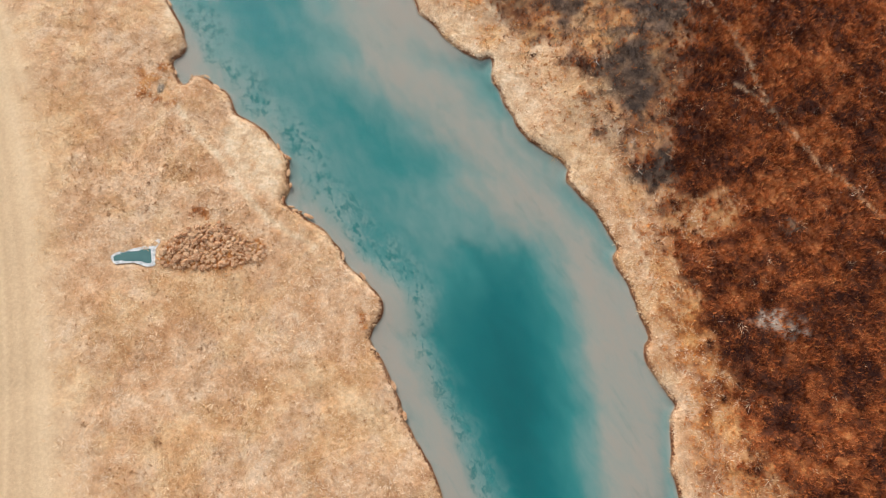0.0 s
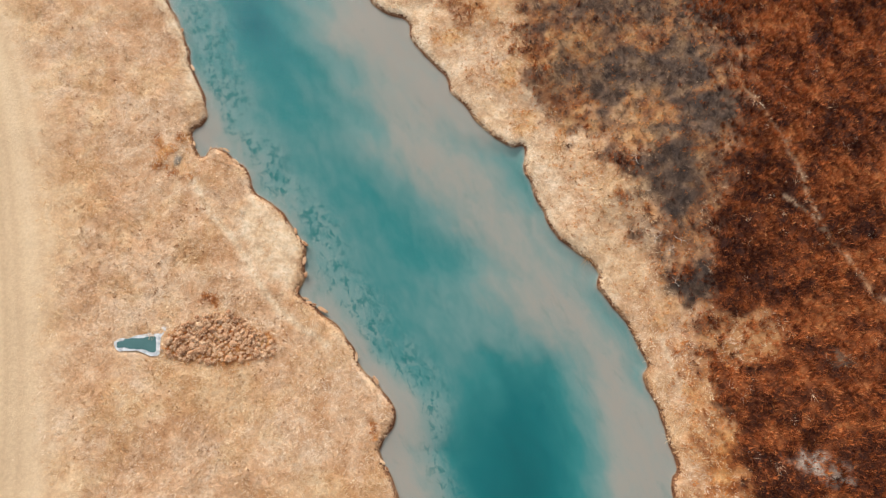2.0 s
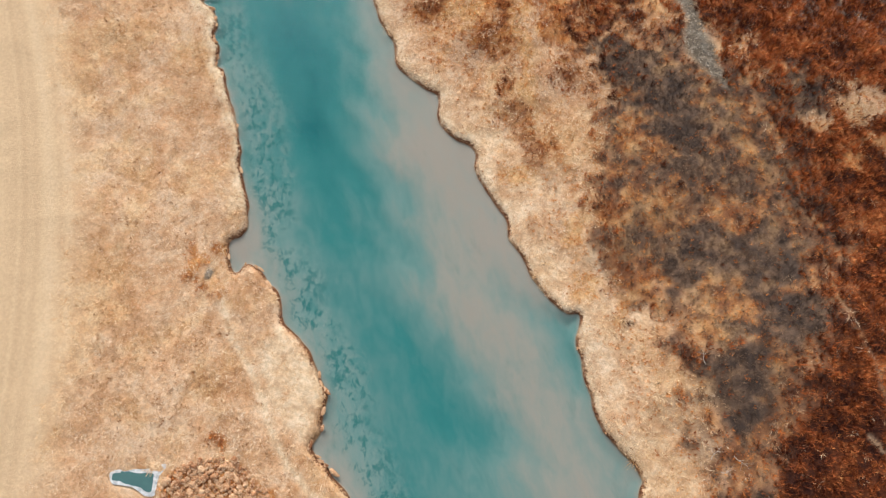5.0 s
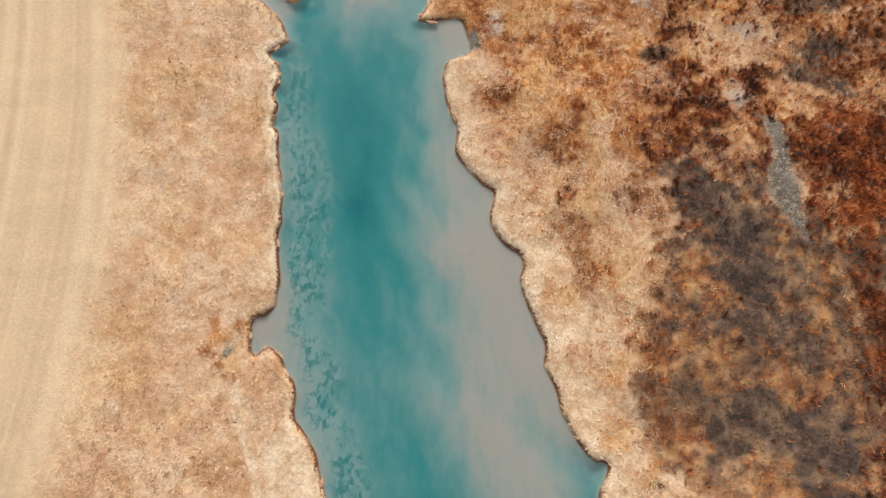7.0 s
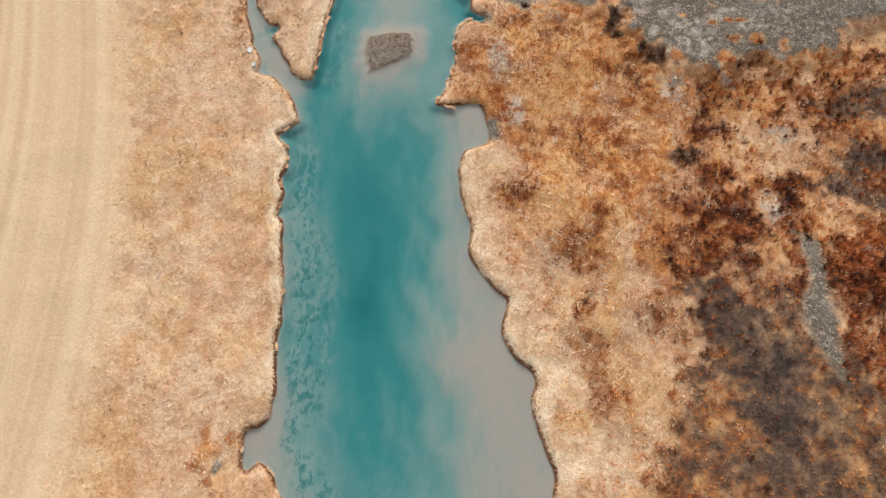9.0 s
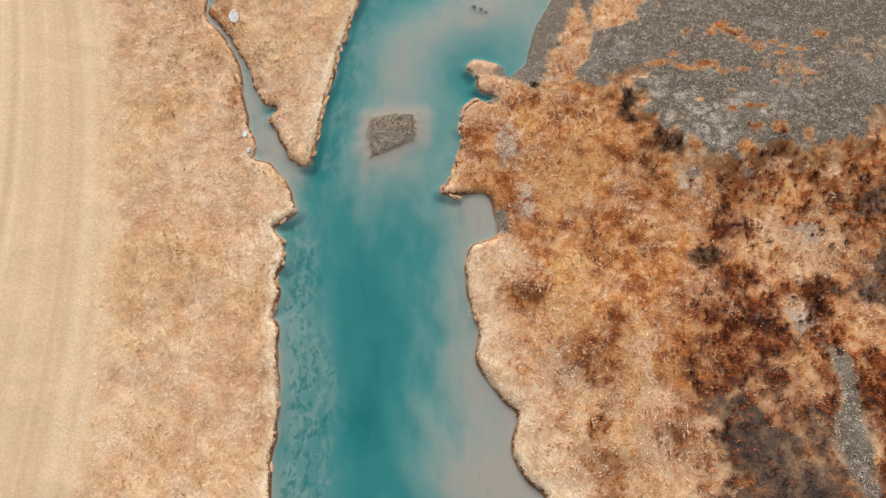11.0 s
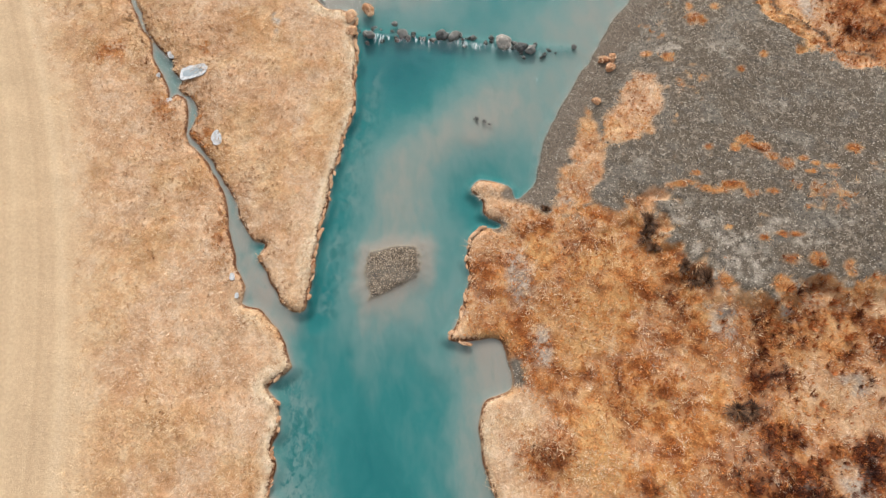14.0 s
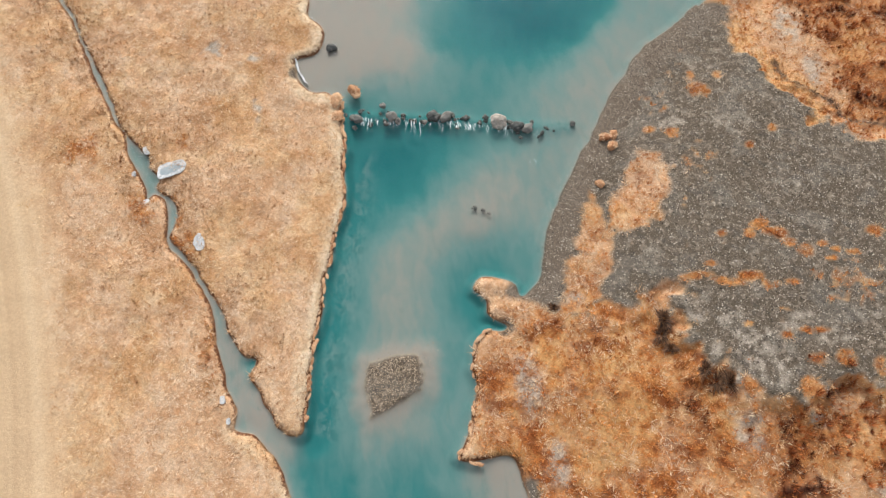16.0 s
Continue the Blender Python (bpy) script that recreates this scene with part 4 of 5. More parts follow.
islet_top = 0.07 * soft(islet, -0.5, 0.25) + 0.02 * n1 * soft(islet, 0, 0.3)
bed = np.where(islet > -0.6, bed * (1 - soft(islet, -0.6, 0.1)) + islet_top * soft(islet, -0.3, 0.1), bed)
pond = inside(X + 0.1 * n1, Y + 0.1 * n1, POND_EDGE, True, 3)
Z = np.where(land > -0.06, bed * (1 - soft(land, -0.06, 0.05)) + top + bumps + climb, bed)
Z = Z * (1 - soft(pond, -0.3, 0.15)) + 0.12 * soft(pond, -0.3, 0.15)
HEIGHT = Z.reshape(len(GY), len(GX))

# what grows where
n0, n4 = wander(X, Y, 1.7, 6), wander(X, Y, 0.55, 7, 2)


def spotted(spots, blur=0.35, sway=0.5):
    """Soft uneven ovals."""
    total = np.zeros_like(X)
    for cx, cy, a, b, turn in spots:
        k = (abs(X - cx) < 3 * max(a, b)) & (abs(Y - cy) < 3 * max(a, b))
        u, v = X[k] - cx + sway * n0[k], Y[k] - cy + sway * n1[k]
        r = np.hypot((u * math.cos(turn) + v * math.sin(turn)) / a, (v * math.cos(turn) - u * math.sin(turn)) / b)
        total[k] = np.maximum(total[k], soft(-r + 0.35 * n4[k], -1 - blur, -1 + blur))
    return total


pale_spot, umber, dark_spot, bright, ochre, rust_spot, frost, west_rust = (spotted(v, 0.45, 0.8) for v in (
    PALE_SPOTS, UMBER_SPOTS + UMBER_HIGH, GREY_SPOTS, BRIGHT_SPOTS + BRIGHT_HIGH, OCHRE_SPOTS, RUST_SPOTS, FROST_SPOTS, WEST_RUST))
orange_spot, mossy, lichened = spotted(ORANGE_SPOTS + ORANGE_MORE, 0.3, 0.12), spotted(MOSS_SPOTS, 0.5, 0.25), spotted(LICHEN_SPOTS, 0.6, 0.4)
n5, n6 = wander(X, Y, 0.42, 61, 2), wander(X, Y, 1.5, 62, 3)
# how bright the growth of the east slope is, from place to place; a little darker southward to fit the view
tone = np.clip(0.465 + 0.26 * n6 + 0.34 * n5 + 0.34 * wander(X, Y, 0.8, 63, 2) + 0.22 * bright + 0.22 * ochre - 0.15 * umber - 0.08 * dark_spot - 0.025 * soft(-Y, -27, -18) + 0.10 * pale_spot, 0, 1)
mown = soft(-off_line + 0.6 * n2 + 0.4 * n1, -2.6, 2.2) * (d_west > 0)
bend = np.polyfit([p[1] for p in MOWN_EDGE[1:-1]], [p[0] for p in MOWN_EDGE[1:-1]], 3)
lane = 0.87 * (X - np.polyval(bend, np.clip(Y, -5, 75)) + 0.02 * Y)
streak = 0.5 + 0.5 * (0.95 * wander(lane, Y * 0.0012 + 3.3, 0.5, 8, 4) + 0.05 * wander(X, Y, 0.5, 9, 2))
path = np.exp(-(inside(X + 0.3 * n2, Y, [(-18.3, 23.9), (-17, 21.9), (-14.6, 19.5), (-12.8, 17), (-11.2, 15.4), (-8.1, 13.4)], False) / 0.26) ** 2)
for trail, broad, worn in ((TRAIL_LOW, 0.16, 1.0), (TRAIL_HIGH, 0.30, 0.8), (TRAIL_THIN, 0.13, 0.8), (TRAIL_EAST, 0.13, 0.8), (WEDGE_RIM, 0.18, 0.8)):
    path = np.maximum(path, worn * np.exp(-(inside(X + 0.25 * n1, Y + 0.2 * n0, trail, False) / broad) ** 2))
patch = inside(X + 0.4 * n1, Y + 0.4 * n1, BARE_BANK, True, 2)
rim = soft(1.5 + 0.8 * n2 + 0.5 * n3 + 0.4 * n1 - d_east, 0, 1.2) * (d_east > 0) * (1 - soft(Y, 49, 53)) * soft(Y, 14, 24)
by_brook = soft(-np.minimum(d_west, d_spit), 3.5, 1.2)
lip = soft(1.1 + 0.6 * n2 - np.maximum(d_west, d_spit), 0, 0.6) * soft(Y + 6 * n3, 26, 34) * (np.maximum(d_west, d_spit) > 0) * (1 - by_brook)
upslope = soft(d_east, 8, 13)
zone_dusk = soft(inside(X + 1.3 * rough, Y + 1.3 * n1, DARK_HEATH, True, 2) + 1.2 * n2 + 1.2 * upslope * n1 + upslope * wander(X, Y, 0.55, 7, 2), -0.8 - 1.4 * upslope, 1.2 + 1.6 * upslope)
pale_band = soft(6.5 + 1.8 * n2 + 1.2 * n1 - d_east, 0, 3.0) * (d_east > 0) * soft(Y, 13, 20) * (1 - soft(Y + 2 * n2, 38, 46)) * (1 - zone_dusk)
bare = np.clip(np.maximum.reduce([0.5 * pale_band, 0.95 * path, 0.8 * soft(patch, -0.2, 0.5), 0.8 * rim, 0.9 * lip]), 0, 1)
on_east = d_east > 0
zone_heath = soft(inside(X + 1.2 * rough, Y + 1.2 * n1, RED_HEATH, True, 2) + 1.2 * n2, -1.0, 1.2) * (1 - zone_dusk)
edge_dusk = 4 * zone_dusk * (1 - zone_dusk)
zone_north = soft(inside(X + 1.0 * rough, Y + 1.0 * n1, NORTH_HEATH, True, 2), -0.5, 0.8)
zone_heath = np.maximum(zone_heath, zone_north * (0.12 + 0.5 * soft(n0 + n1 + 0.6 * n4, -0.3, 0.5)))
zone_fern = soft(inside(X + 1.2 * rough, Y + 1.2 * n1, BRACKEN_BANK, True, 2) + 0.8 * n2, -1.5, 1.5)
far_side = soft(inside(X, Y, RUST_LINE, True, 1) + 2.0 * n0 + 1.2 * n1 + 0.8 * n4, 0.3, 3.2)
low_heath = soft(d_east + 1.4 * n2 + 1.0 * n1, 1.6, 5.0) * (1 - soft(Y, 11, 21)) * on_east * soft(n0 + n1, -0.5, 0.5)
dusk = np.clip(zone_dusk * (0.34 + 0.6 * soft(n6 + 0.6 * n0 + 0.5 * n4, -0.35, 0.45)) * (1 - 0.4 * pale_spot) + 0.9 * dark_spot, 0, 1) * on_east
ditch = np.exp(-(inside(X + 0.2 * n1, Y + 0.2 * n1, DITCH, False) / 0.2) ** 2)
dusk = np.maximum(dusk, 0.9 * ditch)
# browns the ground among the hummocks, so the gaps' shade is in its colour
hummock_gaps = soft(inside(X + 0.4 * n1, Y + 0.4 * n1, [(-17.9, 13.4), (-16.6, 14.5), (-14.5, 15.2), (-12.6, 14.2), (-11.4, 13.4), (-11.3, 12.5), (-13.8, 12.0), (-16.2, 11.9), (-17.7, 12.1)], True, 1), -0.3, 0.3)
heath = zone_heath * (1 - 0.9 * pale_spot) + np.maximum(zone_fern, 0.8 * far_side) * 0.62 * far_side * (0.1 + 0.9 * soft(n0 + 0.7 * n1 + 0.6 * n4, -0.3, 0.45)) * (1 - zone_dusk) * (1 - 0.8 * pale_spot)
heath = heath + 0.55 * low_heath + 0.30 * rust_spot * soft(n5 + n4, -0.4, 0.4) + 0.75 * edge_dusk * soft(n0 + n1, -0.3, 0.4)
heath = np.clip(heath * (1 - 0.7 * pale_band) * (1 - 0.5 * soft(Y + 1.5 * n2, 57, 63) * (1 - soft(Y, 72, 76))) * (1 - 0.7 * ochre) + umber * (0.12 + 0.6 * soft(n4 + n5, -0.4, 0.4)), 0, 1) * (1 - 0.85 * path) * on_east * (1 - gravel)
fern = zone_fern * (0.62 + 0.4 * soft(n0 + 0.5 * n1 + 0.3 * n2, -0.5, 0.35))
strip = soft(d_east + 1.2 * n2 + 0.8 * n1, 0.9, 3.2) * (0.25 + 0.5 * soft(0.6 * n2 + 0.7 * n1 + 0.7 * n4, -0.25, 0.6) + 0.25 * far_side)
low = soft(d_east + 0.8 * n2 + 0.3 * n1, 0.2, 2.0) * (1 - soft(Y, 9, 25)) * (0.65 + 0.35 * soft(n0 + 0.5 * n1, -0.4, 0.4))
brown = np.clip(np.maximum.reduce([fern, strip, low, 0.9 * zone_dusk, 0.95 * rust_spot, (0.12 + 0.36 * soft(n1 + n4, -0.2, 0.6)) * soft(tongue, -0.6, 0.0), 0.85 * zone_north, 0.9 * soft(bar, -4.0, -0.5) * soft(Y, 74, 80) * (0.4 + 0.6 * soft(n1 + n4, -0.5, 0.4))]) * (1 - 0.7 * pale_spot * (1 - zone_dusk)) * (1 - 0.45 * pale_band), 0, 1) * on_east * (1 - gravel)
orange_spot = orange_spot * soft(0.5 * n4 + 0.6 * wander(X, Y, 0.3, 22, 2), -0.7, -0.1)
brown = np.maximum.reduce([brown * (1 - 0.25 * soft(n5 + n4, -0.1, 0.6)), orange_spot, 0.85 * hummock_gaps, 0.9 * west_rust * soft(n4 + n5, -0.6, 0.2) * (land > 0.1), 0.5 * ochre * on_east * (1 - gravel) * (1 - 0.7 * zone_dusk)])
crust = gravel * soft(0.6 * wander(X, Y, 0.4, 24, 2) + 0.8 * wander(X, Y, 3.5, 25, 2), 0.42, 0.7) * (bar > 0.8) * (land > 2)
brown = np.maximum(brown, 0.8 * crust)
gravel = gravel * (1 - 0.9 * orange_spot) * (1 - 0.55 * crust)
moss = soft(0.7 * n1 + n0 + 0.03 * (X - 2) - 0.45, 0.0, 0.4) * on_east * soft(Y, 47, 54) * soft(X, -8, 0) * (1 - gravel) * 0.3
moss = np.maximum(moss, 0.8 * mossy * soft(n5 + 0.6 * n1, -0.7, 0.1))
moss = np.maximum(moss, 0.8 * soft(0.4 * n1 + 0.55 - np.hypot(X + 19.8, (Y - 25.6) / 1.6), 0, 0.4) * 0.6)
moss = np.maximum(moss, 0.95 * frost * soft(n5 + n4, -0.8, 0.1))
lichen = gravel * np.clip(0.35 * soft(0.4 * n0 + 0.7 * n1 + 0.9 * n4, 0.1, 0.7) + 0.9 * lichened * soft(n4 + n5, -0.5, 0.4), 0, 1) * soft(n5 + wander(X, Y, 0.3, 64, 2), -0.4, 0.5) * (land > 1.2) * (islet < -1)
moss = np.maximum(moss, 0.75 * lichen)
wet = soft(-land, -0.03, 0.06) * (1 - soft(islet, -0.35, 0.0))
gravel = np.maximum(gravel, soft(islet, -0.4, -0.1))
weed = soft(-d_west, 0.2, 0.8) * soft(3.9 + 1.4 * n3 + 0.6 * n1 + d_west, 0, 2.2) * (land < 0) * (Y < 52)
weed = np.maximum(weed * soft(deep, 0.10, 0.30), 0.8 * soft(-d_spit, 0.3, 0.9) * soft(2.6 + d_spit, 0, 1.5) * (land < 0))
weed = np.maximum(weed * (1 - soft(Y, 45, 50)), 0.6 * weir)
weed = np.maximum(weed, 0.8 * soft(-d_spit, 0.3, 0.9) * soft(2.6 + d_spit, 0, 1.5) * (land < 0) * (X > -32) * (Y > 51))
deep_seen = np.clip(deep ** 1.1 * np.maximum(soft(-land, -0.15, 0.3), 0.95 * brook) + 0.08 * weir, 0, 1)
gravel = np.maximum(gravel, soft(mud, 0.35, 0.7) * soft(land, -0.1, 0.1) * soft(1.1 - land, 0, 0.6))
gravel = np.maximum(gravel, 0.9 * soft(0.2 * n5 + 0.2 * n1 + 0.45 - np.hypot(X + 19.75, (Y - 25.3) / 1.5), 0, 0.2))
silt = soft(2.6 + 0.8 * n2 - land, 0, 1.2) * soft(bar, -1.5, 0.2) * (land > -0.2)


def grid_mesh(name, gx, gy, z, material, fields):
    nx, ny = len(gx), len(gy)
    xx, yy = np.meshgrid(gx, gy)
    me = bpy.data.meshes.new(name)
    me.vertices.add(nx * ny)
    me.vertices.foreach_set("co", np.stack([xx.ravel(), yy.ravel(), z.ravel()], 1).ravel().astype(np.float32))
    i = (np.arange(ny - 1)[:, None] * nx + np.arange(nx - 1)[None]).ravel()
    quads = np.stack([i, i + 1, i + nx + 1, i + nx], 1).astype(np.int32)
    me.loops.add(quads.size)
    me.loops.foreach_set("vertex_index", quads.ravel())
    me.polygons.add(len(quads))
    me.polygons.foreach_set("loop_start", np.arange(0, quads.size, 4, dtype=np.int32))
    me.update()
    me.shade_smooth()
    for key, values in fields.items():
        me.attributes.new(key, "FLOAT", "POINT").data.foreach_set("value", np.ascontiguousarray(values, np.float32).ravel())
    me.materials.append(material)
    return new(name, me)


ground = tagged(grid_mesh("ground", GX, GY, HEIGHT, GROUND, {
    "mown": mown, "bare": bare, "brown": brown, "heath": heath, "dusk": dusk, "gravel": gravel, "moss": moss, "shore": np.clip(land, -2, 2), "steep": 1 - flat, "islet": soft(islet, -0.35, 0.0), "streak": streak, "depth": deep_seen, "weed": weed, "tone": tone, "ochre": ochre, "silt": silt}),
    "straw-coloured meadow and brown heath cut by a winding river bed", "ground", kind="structure")

water = bpy.data.meshes.new("river")
water.from_pydata([(-900, -260, 0), (900, -260, 0), (900, 400, 0), (-900, 400, 0)], [], [(0, 1, 2, 3)])
water.materials.append(WATER)
river = tagged(new("river", water), "milky turquoise river water over pale silt shoals", "river", kind="structure")
river.visible_shadow = False


def ground_at(x, y):
    """Height of the ground at places."""
    x, y = np.asarray(x, float), np.asarray(y, float)
    i, j = np.clip(np.searchsorted(GX, x) - 1, 0, len(GX) - 2), np.clip(np.searchsorted(GY, y) - 1, 0, len(GY) - 2)
    a, b = (x - GX[i]) / (GX[i + 1] - GX[i]), (y - GY[j]) / (GY[j + 1] - GY[j])
    return (HEIGHT[j, i] * (1 - a) + HEIGHT[j, i + 1] * a) * (1 - b) + (HEIGHT[j + 1, i] * (1 - a) + HEIGHT[j + 1, i + 1] * a) * b


def value_at(values, x, y):
    """The value of a field of the plan at places, from the nearest grid point."""
    i, j = np.clip(np.searchsorted(GX, x), 0, len(GX) - 1), np.clip(np.searchsorted(GY, y), 0, len(GY) - 1)
    return values.reshape(len(GY), len(GX))[j, i]


# ---- plants ----
rng = np.random.default_rng(7)


def scattered(per_metre):
    """Random places over the valley floor, so many to the square metre."""
    n = int(101 * 103 * per_metre)
    x, y = rng.uniform(-66, 35, n), rng.uniform(-4, 99, n)
    west = -23 - 0.575 * (y + 1.5) - 4
    east = np.interp(y, [-4, 33, 51, 76, 99], [27, 35, 29, 12, 4])
    keep = (x > west) & (x < east)
    return x[keep], y[keep]


def triangles(name, corners, material, tone):
    """One mesh of loose triangles; corners: n x 3 x 3."""
    n = len(corners)
    me = bpy.data.meshes.new(name)
    me.vertices.add(3 * n)
    me.vertices.foreach_set("co", corners.astype(np.float32).ravel())
    me.loops.add(3 * n)
    me.loops.foreach_set("vertex_index", np.arange(3 * n, dtype=np.int32))
    me.polygons.add(n)
    me.polygons.foreach_set("loop_start", np.arange(0, 3 * n, 3, dtype=np.int32))
    me.update()
    me.attributes.new("tone", "FLOAT", "POINT").data.foreach_set("value", np.repeat(tone, 3).astype(np.float32))
    me.materials.append(material)
    return new(name, me)


def tufts(name, x, y, blades, tall, reach, width, material, label, category, tone=None):
    """Tussocks: each a fan of thin blades that lean outwards."""
    n = len(x)
    size = rng.uniform(0.5, 1.4, n)
    drift = rng.normal(0, 1, (n, 2)) * 0.35
    hue = np.clip(rng.uniform(0, 1, n) if tone is None else tone + rng.uniform(-0.3, 0.3, n), 0, 1)
    cx, cy, size, dx, dy, hue = (np.repeat(v, blades) for v in (x, y, size, drift[:, 0], drift[:, 1], hue))
    m = n * blades
    az = rng.uniform(0, 2 * np.pi, m)
    root = rng.uniform(0, 0.45, m) * reach * size
    bx, by = cx + root * np.cos(az), cy + root * np.sin(az)
    out = rng.uniform(0.3, 1.1, m) * reach * size
    tx, ty = bx + out * (np.cos(az) + dx), by + out * (np.sin(az) + dy)
    high = tall * size * rng.uniform(0.3, 1.0, m)
    w = width * rng.uniform(0.6, 1.4, m) / 2
    sx, sy = -np.sin(az) * w, np.cos(az) * w
    z = ground_at(bx, by) - 0.02
    tz = np.maximum(z + high, ground_at(tx, ty) + 0.02)
    corners = np.stack([np.stack([bx - sx, by - sy, z], 1), np.stack([bx + sx, by + sy, z], 1), np.stack([tx, ty, tz], 1)], 1)
    return tagged(triangles(name, corners, material, hue), label, category, kind="stuff")


def picked(x, y, chance):
    keep = rng.uniform(0, 1, len(x)) < chance
    return x[keep], y[keep]


def mottle(x, y, seed, size=0.9):
    """Tone of neighbouring tussocks, so that they clump."""
    return 0.5 + 0.75 * wander(np.asarray(x), np.asarray(y), size, seed, 2)


wild = np.clip(1 - mown * 1.1, 0, 1) * (1 - gravel) * (1 - np.clip(wet * 3, 0, 1)) * soft(land, 0.1, 0.3) * (1 - soft(pond, -0.5, -0.1))
x, y = scattered(20)
hum = soft(n4 + 0.5 * n1, -0.6, 0.2)
px, py = picked(x, y, value_at(wild * (0.5 + 0.5 * hum) * (1 - 0.85 * bare) * (1 - 0.97 * heath) * (1 - 0.8 * brown) * (1 - 0.97 * dusk) * (1 - 0.92 * zone_dusk) * (1 - 0.95 * moss), x, y))
tufts("dry_grass", px, py, 9, 0.17, 0.30, 0.035, DRY_GRASS, "straw-coloured dead grass in dense tussocks over the meadow", "grass", 0.65 * mottle(px, py, 41, 0.7) + 0.35 * mottle(px, py, 51, 5.0))
x, y = scattered(18)
px, py = picked(x, y, value_at(wild * (1 - 0.6 * bare) * 0.8 * np.clip(0.10 + soft(0.8 * n0 + 0.5 * n2 + 0.3 * n3, -0.35, 0.95) + 0.5 * by_brook * soft(n0, -0.5, 0.3), 0, 1) * (1 - 0.5 * hum) * (1 - 0.7 * on_east) * (1 - soft(patch, -0.5, 0.2)) * (1 - heath) * (1 - dusk) * (1 - soft(mown, 0.0, 0.35)), x, y))
tufts("brown_sedge", px, py, 9, 0.15, 0.13, 0.045, SEDGE, "small brown sedge tussocks between the pale grass", "sedge", mottle(px, py, 42))
x, y = scattered(8)
px, py = picked(x, y, value_at(0.4 * mown, x, y))
tufts("stubble", px, py, 5, 0.05, 0.10, 0.03, DRY_GRASS, "short pale stubble on the mown field", "grass", mottle(px, py, 47))
x, y = scattered(30)
px, py = picked(x, y, value_at(soft(land, 0.14, 0.26) * soft(1.3 - land, 0, 0.9) * (1 - flat) * (1 - gravel) * (1 - 0.85 * soft(patch, -0.6, 0.2)), x, y) * 0.5)
tufts("bank_grass", px, py, 8, 0.11, 0.13, 0.035, BANK_GRASS, "brown matted grass hanging over the cut banks", "grass", mottle(px, py, 43))
x, y = scattered(34)
px, py = picked(x, y, value_at(np.maximum(wild, orange_spot) * brown * (1 - 0.85 * heath) * (1 - 0.9 * dusk) * (1 - 0.4 * zone_dusk) * (1 - 0.8 * moss), x, y))
tufts("dead_bracken", px, py, 8, 0.18, 0.14, 0.042, BRACKEN, "orange-brown dead bracken matted over the east bank", "bracken", value_at(tone, px, py) + 0.14 - 0.34 * value_at(rust_spot, px, py) - 0.12 * value_at(low, px, py) - 0.12 * value_at(zone_dusk, px, py))
x, y = scattered(36)
px, py = picked(x, y, value_at(wild * heath * (1 - 0.8 * dusk), x, y))
tufts("rust_heather", px, py, 8, 0.30, 0.16, 0.040, RUST, "rust-red and dark brown heather covering the slope", "heather", value_at(tone, px, py) + 0.04)
x, y = scattered(26)
px, py = picked(x, y, value_at(wild * dusk, x, y))
tufts("grey_heather", px, py, 11, 0.24, 0.18, 0.028, GREY_TWIGS, "grey-brown leafless heather in dark patches", "heather", value_at(tone, px, py) - 0.04)
x, y = scattered(16)
px, py = picked(x, y, value_at(wild * by_brook * soft(2.6 + 0.8 * n2 - np.maximum(d_west, d_spit), 0, 2.0) * soft(n0 + 0.5 * n1, -0.6, 0.5) * (Y > 50) * (1 - on_east), x, y) * 0.6)
tufts("brook_sedge", px, py, 9, 0.22, 0.17, 0.045, SEDGE, "brown sedge lining the narrow brook", "sedge", mottle(px, py, 50))
x, y = scattered(3.0)
px, py = picked(x, y, value_at(wild * np.clip(np.maximum(zone_fern, 0.6 * far_side) * far_side * (1 - zone_dusk) * (0.15 + 1.3 * soft(n0 + 0.6 * n2 + 0.4 * n1, -0.25, 0.5)) + 0.8 * zone_heath + 0.04 * zone_dusk + 0.25 * low_heath, 0, 1) * (1 - 0.85 * pale_spot) * (1 - 0.9 * pale_band), x, y))
tufts("heather_clumps", px, py, 34, 0.42, 0.24, 0.038, RUST, "dark rust-brown heather bushes standing out of the slope", "heather", 1.1 * value_at(tone, px, py) - 0.12)
x, y = scattered(3.0)
px, py = picked(x, y, value_at(wild * np.clip(0.4 * zone_fern * (1 - 0.9 * far_side) + 0.8 * strip, 0, 1) * (1 - zone_dusk) * (1 - zone_heath) * (1 - umber) * (1 - dusk) * on_east, x, y) * 0.6)
tufts("pale_tussocks", px, py, 16, 0.14, 0.15, 0.03, DRY_GRASS, "pale grass tussocks among the bracken and heather", "grass", mottle(px, py, 49, 1.5))

# ---- stones ----
def stone_mesh(name, seed, material, detail=3, flat=0.7, lump=0.22):
    bm = bmesh.new()
    bmesh.ops.create_icosphere(bm, subdivisions=detail, radius=1.0)
    shift = Vector((seed * 7.3, seed * 3.1, seed * 1.7))
    for v in bm.verts:
        p = v.co.copy()
        r = 1 + lump * noise.noise(p * 0.9 + shift) * 1.6 + 0.4 * lump * noise.noise(p * 2.6 + shift) + 0.3 * lump * noise.noise(p * 6.0 + shift) + 0.15 * lump * noise.noise(p * 13.0 + shift)
        v.co = Vector((p.x * r, p.y * r * 0.88, p.z * r * flat))
    me = bpy.data.meshes.new(name)
    bm.to_mesh(me)
    bm.free()
    me.shade_smooth()
    me.materials.append(material)
    return me


BOULDER_MESHES = [stone_mesh("boulder", k, BOULDER, 4, 0.7, 0.34) for k in range(4)]
DARK_MESHES = [stone_mesh("dark_boulder", k + 10, DARK_ROCK, 3, 0.65, 0.42) for k in range(4)]
